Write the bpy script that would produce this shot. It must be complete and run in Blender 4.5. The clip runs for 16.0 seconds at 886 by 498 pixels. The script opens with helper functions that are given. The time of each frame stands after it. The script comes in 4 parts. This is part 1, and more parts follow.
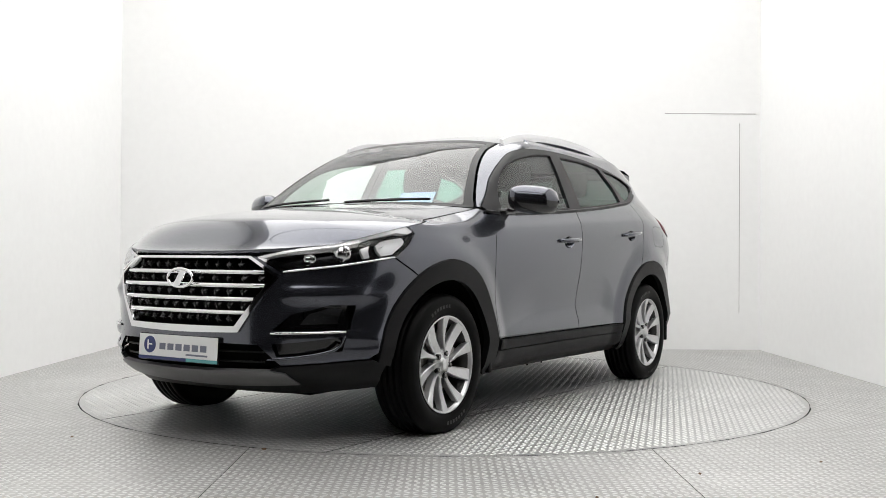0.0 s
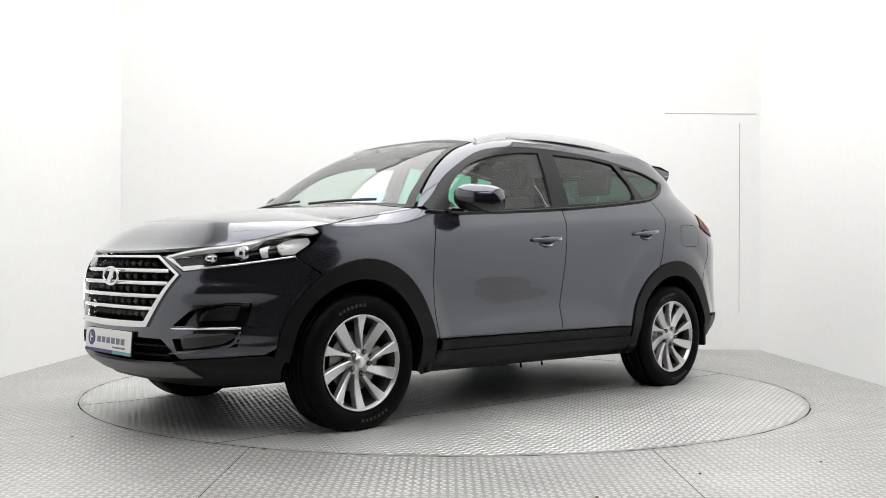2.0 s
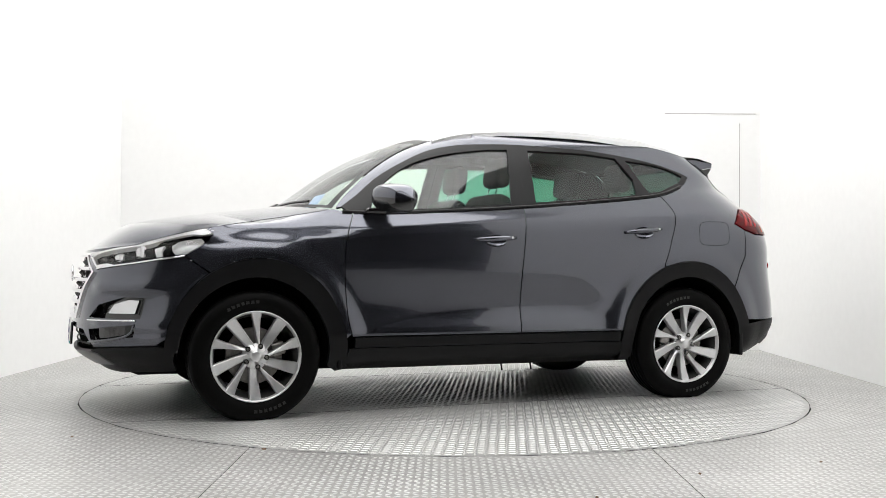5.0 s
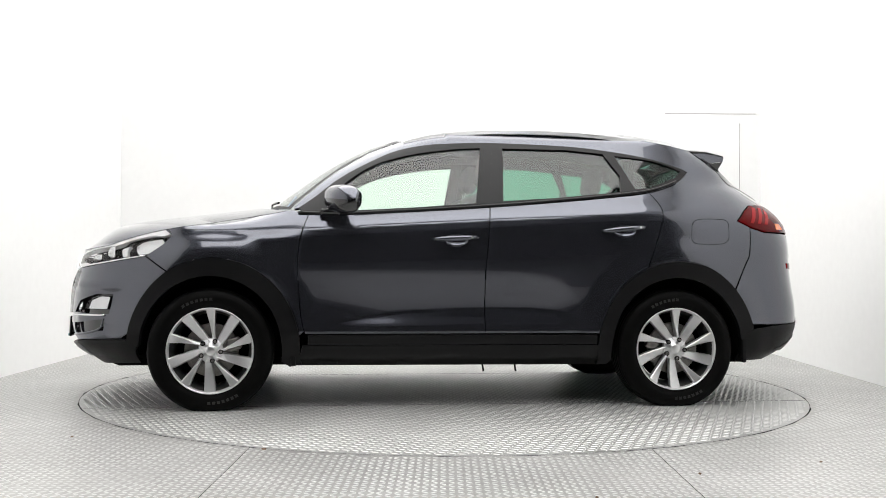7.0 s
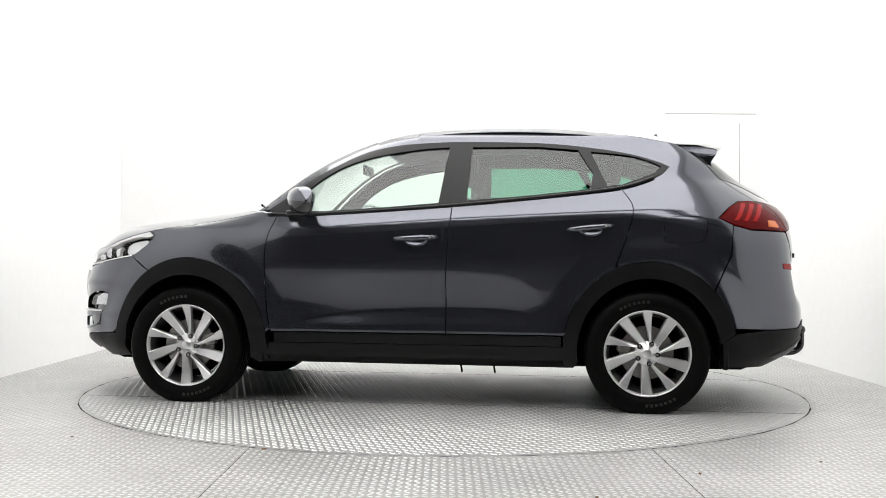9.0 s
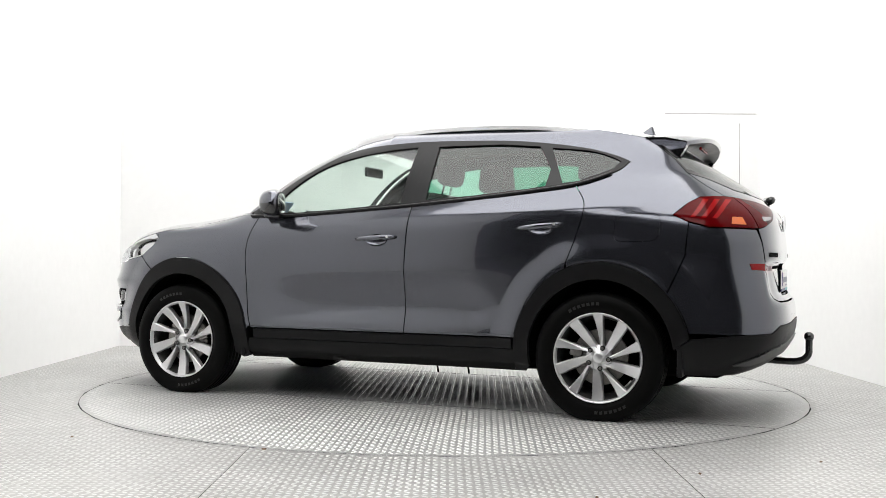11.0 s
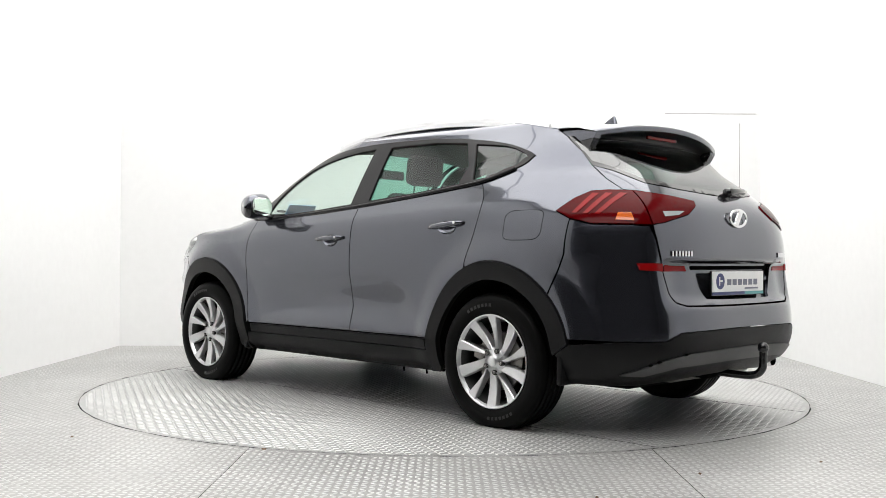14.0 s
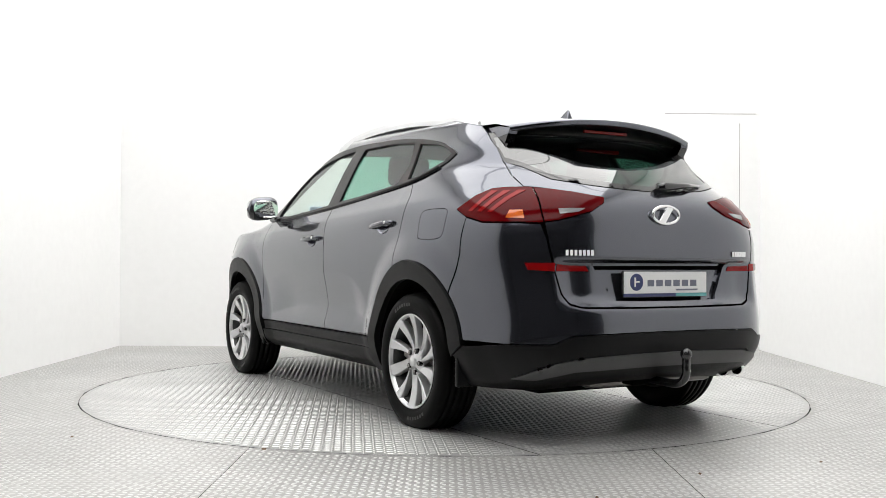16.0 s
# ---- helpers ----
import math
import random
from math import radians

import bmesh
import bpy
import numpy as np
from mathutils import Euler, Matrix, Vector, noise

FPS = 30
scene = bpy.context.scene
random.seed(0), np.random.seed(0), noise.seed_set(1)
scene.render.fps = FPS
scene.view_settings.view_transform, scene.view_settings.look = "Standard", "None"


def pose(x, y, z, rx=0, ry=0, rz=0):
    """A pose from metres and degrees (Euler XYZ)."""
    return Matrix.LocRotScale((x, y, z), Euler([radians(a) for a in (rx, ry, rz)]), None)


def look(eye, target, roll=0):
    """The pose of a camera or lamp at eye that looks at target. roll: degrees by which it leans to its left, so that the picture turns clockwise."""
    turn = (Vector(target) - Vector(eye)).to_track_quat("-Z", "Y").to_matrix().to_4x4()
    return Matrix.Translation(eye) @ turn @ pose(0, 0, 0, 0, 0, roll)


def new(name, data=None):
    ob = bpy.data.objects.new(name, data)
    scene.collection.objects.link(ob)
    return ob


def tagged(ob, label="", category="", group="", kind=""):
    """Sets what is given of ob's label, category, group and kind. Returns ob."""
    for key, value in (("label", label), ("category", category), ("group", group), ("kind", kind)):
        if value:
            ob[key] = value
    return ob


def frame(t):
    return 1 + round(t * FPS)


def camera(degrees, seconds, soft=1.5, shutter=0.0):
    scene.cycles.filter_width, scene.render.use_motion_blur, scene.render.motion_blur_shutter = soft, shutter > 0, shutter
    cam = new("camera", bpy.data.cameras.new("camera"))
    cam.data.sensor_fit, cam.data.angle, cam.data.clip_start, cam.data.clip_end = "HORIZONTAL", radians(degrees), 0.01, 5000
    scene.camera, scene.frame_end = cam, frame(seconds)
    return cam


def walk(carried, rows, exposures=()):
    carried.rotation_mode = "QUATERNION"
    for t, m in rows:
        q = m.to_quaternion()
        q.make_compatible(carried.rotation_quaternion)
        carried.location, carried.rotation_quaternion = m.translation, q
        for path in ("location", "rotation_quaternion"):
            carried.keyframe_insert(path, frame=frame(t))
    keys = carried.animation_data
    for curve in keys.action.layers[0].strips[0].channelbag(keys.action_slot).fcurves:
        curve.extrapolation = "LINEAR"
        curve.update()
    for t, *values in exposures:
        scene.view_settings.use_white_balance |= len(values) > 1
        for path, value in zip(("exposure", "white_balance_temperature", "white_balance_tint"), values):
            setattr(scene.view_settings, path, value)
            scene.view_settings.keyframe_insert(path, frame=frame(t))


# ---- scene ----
from mathutils import geometry

# ---- camera: stands still on a tripod in front of the turntable ----
EYE = Vector((0.0, -6.54, 0.857))
cam = camera(48.4, 16.0, soft=0.8)
AIM = EYE + Vector((-math.sin(radians(0.123)), math.cos(radians(0.123)), math.tan(radians(0.52))))
walk(cam, [(0.0, look(EYE, AIM, 0.38)), (16.0, look(EYE, AIM, 0.38))],
     exposures=[(0.0, -0.23), (1.5, -0.18), (3.5, -0.08), (7.0, 0.02), (9.0, 0.08), (12.5, 0.05), (16.0, 0.02)])

# the turn of the disc and the car on it: seconds, heading in degrees
TURN = [(0.0, 237.2), (0.5, 233.6), (1.0, 230.07), (1.5, 226.5), (2.0, 222.9), (2.5, 219.3), (3.0, 215.75), (3.5, 212.12),
        (4.0, 208.5), (4.6, 204.2), (5.2, 199.85), (5.8, 195.5), (6.5, 190.35), (7.0, 186.9), (7.5, 183.4), (8.0, 179.82), (8.5, 176.2),
        (9.0, 172.6), (9.6, 168.2), (10.2, 163.75), (10.8, 159.2), (11.5, 153.75), (12.0, 150.05), (12.5, 146.35), (13.0, 142.65),
        (13.5, 138.9), (14.0, 135.15), (14.5, 131.35), (15.0, 127.6), (15.5, 123.95), (16.0, 120.22)]
CAR_ON_DISC = Vector((0.082, 0.026, 0.0))
DISC_R = 2.272

# ---- light ----
world = bpy.data.worlds.new("studio_world")
scene.world = world
world.use_nodes = True
world.node_tree.nodes["Background"].inputs[0].default_value = (0.8, 0.85, 0.9, 1)
world.node_tree.nodes["Background"].inputs[1].default_value = 0.02
PANEL_GLOW = 4.1


# ---- materials ----
def mat(name, color, rough=0.5, metal=0.0, coat=0.0, grain=0.0, scale=60.0, bump=0.0, blotch=0.0, **extra):
    m = bpy.data.materials.new(name)
    m.use_nodes = True
    nt = m.node_tree
    b = nt.nodes["Principled BSDF"]
    b.inputs["Base Color"].default_value = (*color, 1)
    b.inputs["Roughness"].default_value = rough
    b.inputs["Metallic"].default_value = metal
    b.inputs["Coat Weight"].default_value = coat
    b.inputs["Coat Roughness"].default_value = 0.02
    for k, v in extra.items():
        b.inputs[k.replace("_", " ")].default_value = v
    if grain or bump or blotch:
        tc = nt.nodes.new("ShaderNodeTexCoord")
        n1 = nt.nodes.new("ShaderNodeTexNoise")
        n1.inputs["Scale"].default_value = scale
        n1.inputs["Detail"].default_value = 6
        n2 = nt.nodes.new("ShaderNodeTexNoise")
        n2.inputs["Scale"].default_value = scale / 25
        n2.inputs["Detail"].default_value = 4
        nt.links.new(tc.outputs["Object"], n1.inputs["Vector"])
        nt.links.new(tc.outputs["Object"], n2.inputs["Vector"])
        if grain or blotch:
            prev = None
            for n, amt in ((n1, grain), (n2, blotch)):
                r = nt.nodes.new("ShaderNodeMapRange")
                r.inputs["From Min"].default_value, r.inputs["From Max"].default_value = 0.3, 0.7
                r.inputs["To Min"].default_value, r.inputs["To Max"].default_value = 1 - amt, 1 + amt
                nt.links.new(n.outputs["Fac"], r.inputs["Value"])
                mx = nt.nodes.new("ShaderNodeVectorMath")
                mx.operation = "SCALE"
                if prev is None:
                    mx.inputs[0].default_value = color
                else:
                    nt.links.new(prev, mx.inputs[0])
                nt.links.new(r.outputs["Result"], mx.inputs["Scale"])
                prev = mx.outputs["Vector"]
            nt.links.new(prev, b.inputs["Base Color"])
            rr = nt.nodes.new("ShaderNodeMapRange")
            rr.inputs["To Min"].default_value, rr.inputs["To Max"].default_value = max(rough - 0.08, 0.02), min(rough + 0.08, 1)
            nt.links.new(n2.outputs["Fac"], rr.inputs["Value"])
            if not coat:
                nt.links.new(rr.outputs["Result"], b.inputs["Roughness"])
        if bump:
            bp = nt.nodes.new("ShaderNodeBump")
            bp.inputs["Strength"].default_value = bump
            bp.inputs["Distance"].default_value = 0.002
            nt.links.new(n1.outputs["Fac"], bp.inputs["Height"])
            nt.links.new(bp.outputs["Normal"], b.inputs["Normal"])
    return m


def glow(name, color, strength):
    m = bpy.data.materials.new(name)
    m.use_nodes = True
    nt = m.node_tree
    e = nt.nodes.new("ShaderNodeEmission")
    e.inputs[0].default_value = (*color, 1)
    e.inputs[1].default_value = strength
    nt.links.new(e.outputs[0], nt.nodes["Material Output"].inputs[0])
    return m


def pane_glass(name, tint, ior=1.52, faces=2.3):
    """A thin tinted pane: light goes straight through with its tint, and the surface mirrors by its Fresnel share."""
    m = bpy.data.materials.new(name)
    m.use_nodes = True
    nt = m.node_tree
    tr = nt.nodes.new("ShaderNodeBsdfTransparent")
    tr.inputs[0].default_value = (*tint, 1)
    gl = nt.nodes.new("ShaderNodeBsdfGlossy")
    gl.inputs["Roughness"].default_value = 0.0
    lw = nt.nodes.new("ShaderNodeLayerWeight")
    lw.inputs["Blend"].default_value = 0.5
    pw = nt.nodes.new("ShaderNodeMath")
    pw.operation = "POWER"
    pw.inputs[1].default_value = 5.0
    nt.links.new(lw.outputs["Facing"], pw.inputs[0])
    f0 = faces * ((ior - 1) / (ior + 1)) ** 2
    fr = nt.nodes.new("ShaderNodeMath")
    fr.operation = "MULTIPLY_ADD"
    fr.inputs[1].default_value, fr.inputs[2].default_value = 1 - f0, f0
    nt.links.new(pw.outputs[0], fr.inputs[0])
    mix = nt.nodes.new("ShaderNodeMixShader")
    nt.links.new(fr.outputs[0], mix.inputs[0])
    nt.links.new(tr.outputs[0], mix.inputs[1])
    nt.links.new(gl.outputs[0], mix.inputs[2])
    nt.links.new(mix.outputs[0], nt.nodes["Material Output"].inputs[0])
    return m


PAINT = mat("slate_metallic_paint", (0.082, 0.086, 0.106), 0.17, 0.85, 1.0, grain=0.12, scale=900, blotch=0.03)
CLAD = mat("black_grained_plastic", (0.0045, 0.0045, 0.005), 0.42, grain=0.12, scale=500, bump=0.2, blotch=0.15, Specular_IOR_Level=0.18)
GLOSSBLACK = mat("gloss_black_plastic", (0.008, 0.008, 0.009), 0.12, 0, 0.5)
TRIM = mat("black_window_trim", (0.008, 0.008, 0.009), 0.32, grain=0.1, scale=300, Specular_IOR_Level=0.25)
RUBBER = mat("tyre_rubber", (0.0022, 0.0022, 0.0022), 0.5, grain=0.25, scale=120, bump=0.2, blotch=0.25, Specular_IOR_Level=0.07)
ALLOY = mat("silver_alloy", (0.62, 0.62, 0.63), 0.3, 0.75, 0.3, grain=0.04, scale=400)
# rim alloy darkened: the shade between the spokes is put into this colour
BARREL = mat("shade_toned_barrel", (0.06, 0.06, 0.06), 0.45, 0.7, grain=0.15, scale=90)
CHROME = mat("chrome", (0.78, 0.78, 0.79), 0.07, 1.0)
LAMPBOWL = mat("dark_lamp_bowl", (0.016, 0.016, 0.018), 0.2, 0.5)
BROW = mat("bright_lamp_reflector", (0.86, 0.86, 0.87), 0.25, 0.25, 0.6)
SATIN = mat("satin_silver_trim", (0.66, 0.66, 0.67), 0.28, 0.85)
SKID_FRONT = mat("satin_grey_skid_plate", (0.13, 0.13, 0.132), 0.4, 0.2, grain=0.1, scale=200)
SKID = mat("grey_skid_plate", (0.06, 0.06, 0.062), 0.42, 0.2, grain=0.1, scale=200)
# near-black for underbody and recesses: their shade is put into this colour
DARK = mat("underbody_black_with_shade", (0.0025, 0.0025, 0.0025), 0.85, grain=0.2, scale=30, Specular_IOR_Level=0.03)
IRON = mat("brake_iron", (0.22, 0.21, 0.2), 0.4, 0.9, grain=0.15, scale=80)
FABRIC = mat("dark_seat_fabric", (0.025, 0.025, 0.027), 0.85, grain=0.08, scale=120, blotch=0.1)
HEADLINER = mat("grey_headliner", (0.10, 0.10, 0.10), 0.9, blotch=0.05, scale=60)
DASHMAT = mat("dark_dashboard_plastic", (0.02, 0.02, 0.021), 0.55, grain=0.1, scale=300)
GLASS_FRONT = pane_glass("clear_windscreen_glass", (0.85, 0.90, 0.895), faces=3.0)
HALLFLOOR = mat("dark_hall_floor", (0.016, 0.016, 0.016), 0.6, grain=0.2, scale=8)
GLASS_SIDE = pane_glass("green_tinted_side_glass", (0.80, 0.92, 0.84), faces=1.8)
GLASS_REAR = pane_glass("privacy_rear_glass", (0.20, 0.52, 0.39), faces=1.7)
GLASS_BACK = pane_glass("dark_rear_screen_glass", (0.085, 0.115, 0.105), faces=4.0)
LENS = pane_glass("clear_lamp_lens", (0.95, 0.955, 0.96), 1.4, faces=1.5)
REDLENS = mat("red_lamp_lens", (0.085, 0.001, 0.002), 0.10, 0, 0.0, Specular_IOR_Level=0.10)
REDBRIGHT = mat("bright_red_lamp_band", (0.24, 0.004, 0.005), 0.12, 0, 0.15, Specular_IOR_Level=0.12)
AMBER = mat("amber_lamp_lens", (0.62, 0.12, 0.012), 0.12, 0, 0.6)
WHITELAMP = mat("clear_reversing_lamp", (0.34, 0.34, 0.35), 0.1, 0.3)
PLATEWHITE = mat("white_plate", (0.78, 0.78, 0.78), 0.3, 0, 0.4)
NAVY = mat("navy_print", (0.02, 0.03, 0.13), 0.4)
GREYINK = mat("grey_print", (0.16, 0.17, 0.22), 0.5)
TEAL = mat("teal_print", (0.1, 0.35, 0.36), 0.4)
PAPERBLUE = mat("blue_paper", (0.42, 0.60, 0.85), 0.7)
MIRRORGLASS = mat("mirror_glass", (0.85, 0.85, 0.85), 0.01, 1.0)
TYREINK = mat("raised_tyre_marking", (0.005, 0.005, 0.005), 0.5)
WALLWHITE = mat("white_studio_wall", (0.85, 0.85, 0.846), 0.75, grain=0.012, scale=14, bump=0.08, blotch=0.012)
SEAM = mat("wall_joint_grey", (0.36, 0.345, 0.335), 0.8, grain=0.3, scale=5)
HALL = mat("dark_hall_wall", (0.010, 0.010, 0.0105), 0.8, grain=0.1, scale=6)
STEELBEAM = mat("dark_steel_beam", (0.03, 0.03, 0.032), 0.6, grain=0.1, scale=8)
PANEL = glow("ceiling_light_panel", (1.0, 0.99, 0.97), PANEL_GLOW)
FIXEDALU = mat("scuffed_aluminium_floor_plate", (0.41, 0.405, 0.395), 0.40, 0.55, grain=0.14, scale=24, bump=0.12, blotch=0.17)
PLATEALU = mat("worn_aluminium_tread_plate", (0.43, 0.43, 0.425), 0.36, 0.6, grain=0.10, scale=40, bump=0.12, blotch=0.12)
TREADALU = mat("polished_tread_bar", (0.62, 0.62, 0.61), 0.34, 0.5, grain=0.08, scale=60, blotch=0.12)
GAPDARK = mat("dark_joint", (0.02, 0.02, 0.02), 0.9)
LEAF = mat("dry_leaf_bit", (0.16, 0.10, 0.06), 0.8)


# ---- mesh helpers ----
def mesh_object(name, verts, faces, material, smooth=True):
    me = bpy.data.meshes.new(name)
    me.from_pydata([tuple(v) for v in verts], [], faces)
    me.materials.append(material)
    if smooth:
        me.polygons.foreach_set("use_smooth", [True] * len(me.polygons))
    me.update()
    return new(name, me)


def part(name, bm, material, parent, label="", smooth=False):
    me = bpy.data.meshes.new(name)
    bm.to_mesh(me)
    bm.free()
    me.materials.append(material)
    if smooth:
        me.polygons.foreach_set("use_smooth", [True] * len(me.polygons))
    ob = new(name, me)
    if parent is not None:
        ob.parent = parent
    return tagged(ob, label=label)


def child(ob, parent, label=""):
    ob.parent = parent
    return tagged(ob, label=label)


def box_bm(x0, x1, y0, y1, z0, z1, bevel=0.0, segs=2, bm=None):
    bm = bm or bmesh.new()
    r = bmesh.ops.create_cube(bm, size=1.0, matrix=Matrix.Translation(((x0 + x1) / 2, (y0 + y1) / 2, (z0 + z1) / 2))
                              @ Matrix.Diagonal((x1 - x0, y1 - y0, z1 - z0, 1)))
    if bevel:
        es = list({e for v in r["verts"] for e in v.link_edges})
        bmesh.ops.bevel(bm, geom=es, offset=bevel, segments=segs, affect="EDGES", profile=0.5)
    return bm


def lathe_bm(profile, n=48, axis="y", bm=None, center=(0, 0, 0), closed=False):
    """Turns (radius, along) pairs about an axis."""
    bm = bm or bmesh.new()
    c = Vector(center)
    rings = []
    for k in range(n):
        a = 2 * math.pi * k / n
        ring = []
        for r, h in profile:
            p = {"y": (r * math.cos(a), h, r * math.sin(a)), "z": (r * math.cos(a), r * math.sin(a), h),
                 "x": (h, r * math.cos(a), r * math.sin(a))}[axis]
            ring.append(bm.verts.new(c + Vector(p)))
        rings.append(ring)
    m = len(profile)
    for k in range(n):
        a, b = rings[k], rings[(k + 1) % n]
        for i in range(m if closed else m - 1):
            j = (i + 1) % m
            bm.faces.new((a[i], a[j], b[j], b[i]))
    bmesh.ops.remove_doubles(bm, verts=bm.verts, dist=1e-5)
    bmesh.ops.recalc_face_normals(bm, faces=bm.faces)
    return bm


def tube_bm(points, radius, n=8, bm=None):
    """A round bar along points; radius a number or one a point."""
    bm = bm or bmesh.new()
    pts = [Vector(p) for p in points]
    rings = []
    for i, p in enumerate(pts):
        d = (pts[min(i + 1, len(pts) - 1)] - pts[max(i - 1, 0)]).normalized()
        u = d.cross(Vector((0.13, 0.31, 0.94))).normalized()
        v = d.cross(u)
        r = radius[i] if isinstance(radius, (list, tuple)) else radius
        rings.append([bm.verts.new(p + r * (math.cos(2 * math.pi * k / n) * u + math.sin(2 * math.pi * k / n) * v)) for k in range(n)])
    for a, b in zip(rings, rings[1:]):
        for k in range(n):
            bm.faces.new((a[k], a[(k + 1) % n], b[(k + 1) % n], b[k]))
    bm.faces.new(rings[0]), bm.faces.new(rings[-1])
    bmesh.ops.recalc_face_normals(bm, faces=bm.faces)
    return bm


def spline(points, per=6):
    """A smooth open line through points."""
    p = [np.array(q, float) for q in points]
    p = [2 * p[0] - p[1]] + p + [2 * p[-1] - p[-2]]
    out = []
    for i in range(1, len(p) - 2):
        for k in range(per):
            t = k / per
            out.append(0.5 * (2 * p[i] + (p[i + 1] - p[i - 1]) * t + (2 * p[i - 1] - 5 * p[i] + 4 * p[i + 1] - p[i + 2]) * t * t
                              + (3 * p[i] - p[i - 1] - 3 * p[i + 1] + p[i + 2]) * t ** 3))
    out.append(p[-2])
    return [tuple(float(c) for c in q) for q in out]


def inside(px, py, poly):
    """Which of the points lie in the polygon."""
    hit = np.zeros(px.shape, bool)
    n = len(poly)
    for i in range(n):
        (x1, y1), (x2, y2) = poly[i], poly[(i + 1) % n]
        if y1 == y2:
            continue
        c = ((y1 > py) != (y2 > py)) & (px < (x2 - x1) * (py - y1) / (y2 - y1) + x1)
        hit ^= c
    return hit


def resample(poly, step):
    out = []
    for i, p in enumerate(poly):
        q = poly[(i + 1) % len(poly)]
        n = max(1, int(math.ceil(math.hypot(q[0] - p[0], q[1] - p[1]) / step)))
        out += [(p[0] + (q[0] - p[0]) * k / n, p[1] + (q[1] - p[1]) * k / n) for k in range(n)]
    return out


def shrink(poly, d):
    """The polygon with its edge drawn in by d."""
    n = len(poly)
    area = sum(poly[i][0] * poly[(i + 1) % n][1] - poly[(i + 1) % n][0] * poly[i][1] for i in range(n))
    s = 1 if area > 0 else -1
    out = []
    for i in range(n):
        a, b, c = Vector(poly[i - 1]), Vector(poly[i]), Vector(poly[(i + 1) % n])
        e1, e2 = (b - a), (c - b)
        if e1.length < 1e-9 or e2.length < 1e-9:
            out.append(tuple(b))
            continue
        n1, n2 = Vector((-e1.y, e1.x)).normalized(), Vector((-e2.y, e2.x)).normalized()
        m = n1 + n2
        m = m / max(m.length_squared / 2, 0.35) if m.length > 1e-6 else n1
        out.append(tuple(b + s * d * m))
    return out


def skin(name, poly, fn, material, parent, step=0.024, gap=0.0025, lip=0.014, holes=(), flip=False, label="", out=0.0, mirror=False):
    """A panel: a polygon of a two-way sheet, laid by fn on the body's form, with turned-in edges."""
    poly = resample(shrink(poly, gap) if gap else list(poly), step)
    holes = [resample(h, step) for h in holes]
    pts, edges = [], []
    for loop in (poly, *holes):
        b = len(pts)
        pts += [Vector(p) for p in loop]
        edges += [(b + i, b + (i + 1) % len(loop)) for i in range(len(loop))]
    xs, ys = [p[0] for p in poly], [p[1] for p in poly]
    gx, gy = np.meshgrid(np.arange(min(xs) + step / 2, max(xs), step), np.arange(min(ys) + step / 2, max(ys), step))
    gx, gy = gx.ravel(), gy.ravel()
    keep = inside(gx, gy, poly)
    for h in holes:
        keep &= ~inside(gx, gy, h)
    bp = np.array([tuple(p) for p in pts])
    far = np.array([np.min((bp[:, 0] - a) ** 2 + (bp[:, 1] - b) ** 2) > (0.4 * step) ** 2 for a, b in zip(gx, gy)], bool)
    pts += [Vector((float(a), float(b))) for a, b in zip(gx[keep & far], gy[keep & far])]
    v2, e2, f2, _, _, _ = geometry.delaunay_2d_cdt(pts, edges, [], 0, 1e-6)
    cx = np.array([sum(v2[i].x for i in f) / len(f) for f in f2])
    cy = np.array([sum(v2[i].y for i in f) / len(f) for f in f2])
    ok = inside(cx, cy, poly)
    for h in holes:
        ok &= ~inside(cx, cy, h)
    bm = bmesh.new()
    vs = [bm.verts.new(fn(v.x, v.y)) for v in v2]
    where = {v: (p.x, p.y) for v, p in zip(vs, v2)}
    for f, k in zip(f2, ok):
        if k:
            try:
                bm.faces.new([vs[i] for i in f])
            except ValueError:
                pass
    bmesh.ops.delete(bm, geom=[v for v in bm.verts if not v.link_faces], context="VERTS")
    bm.normal_update()
    # outward is away from the car's middle line
    tot = 0.0
    for f in bm.faces:
        c = f.calc_center_median()
        tot += f.normal.dot(c - Vector((c.x * 0.55, 0, 0.55))) * f.calc_area()
    if tot < 0:
        bmesh.ops.reverse_faces(bm, faces=bm.faces[:])
        bm.normal_update()
    true = {}
    for v in bm.verts:
        x, y = where[v]
        n = (fn(x + 1e-3, y) - fn(x - 1e-3, y)).cross(fn(x, y + 1e-3) - fn(x, y - 1e-3))
        n = n.normalized() if n.length > 1e-10 else v.normal.copy()
        n = n if n.dot(v.normal) > 0 else -n
        true[v] = n if n.dot(v.normal) > 0.5 else v.normal.copy()
    for v in bm.verts:
        v.co += true[v] * out
    if lip:
        rim = [(e.link_loops[0].vert, e.link_loops[0].link_loop_next.vert) for e in bm.edges if len(e.link_faces) == 1]
        for a, b in rim:
            q = [bm.verts.new(a.co), bm.verts.new(a.co - true[a] * lip), bm.verts.new(b.co - true[b] * lip), bm.verts.new(b.co)]
            f = bm.faces.new(q)
            f.normal_update()
            for v in q:
                true[v] = f.normal.copy()
    if mirror:
        for v in bm.verts:
            v.co.y = -v.co.y
        bmesh.ops.reverse_faces(bm, faces=bm.faces[:])
    sg = -1 if mirror else 1
    normals = [(true[v].x, sg * true[v].y, true[v].z) for v in bm.verts]
    ob = part(name, bm, material, parent, label, smooth=True)
    ob.data.normals_split_custom_set_from_vertices(normals)
    return ob


# ---- the studio ----
XL, XR, YB, YF, ZC = -3.1, 3.0, 2.86, -9.5, 4.6
YR = -3.6  # where the right-hand wall ends and the hall opens


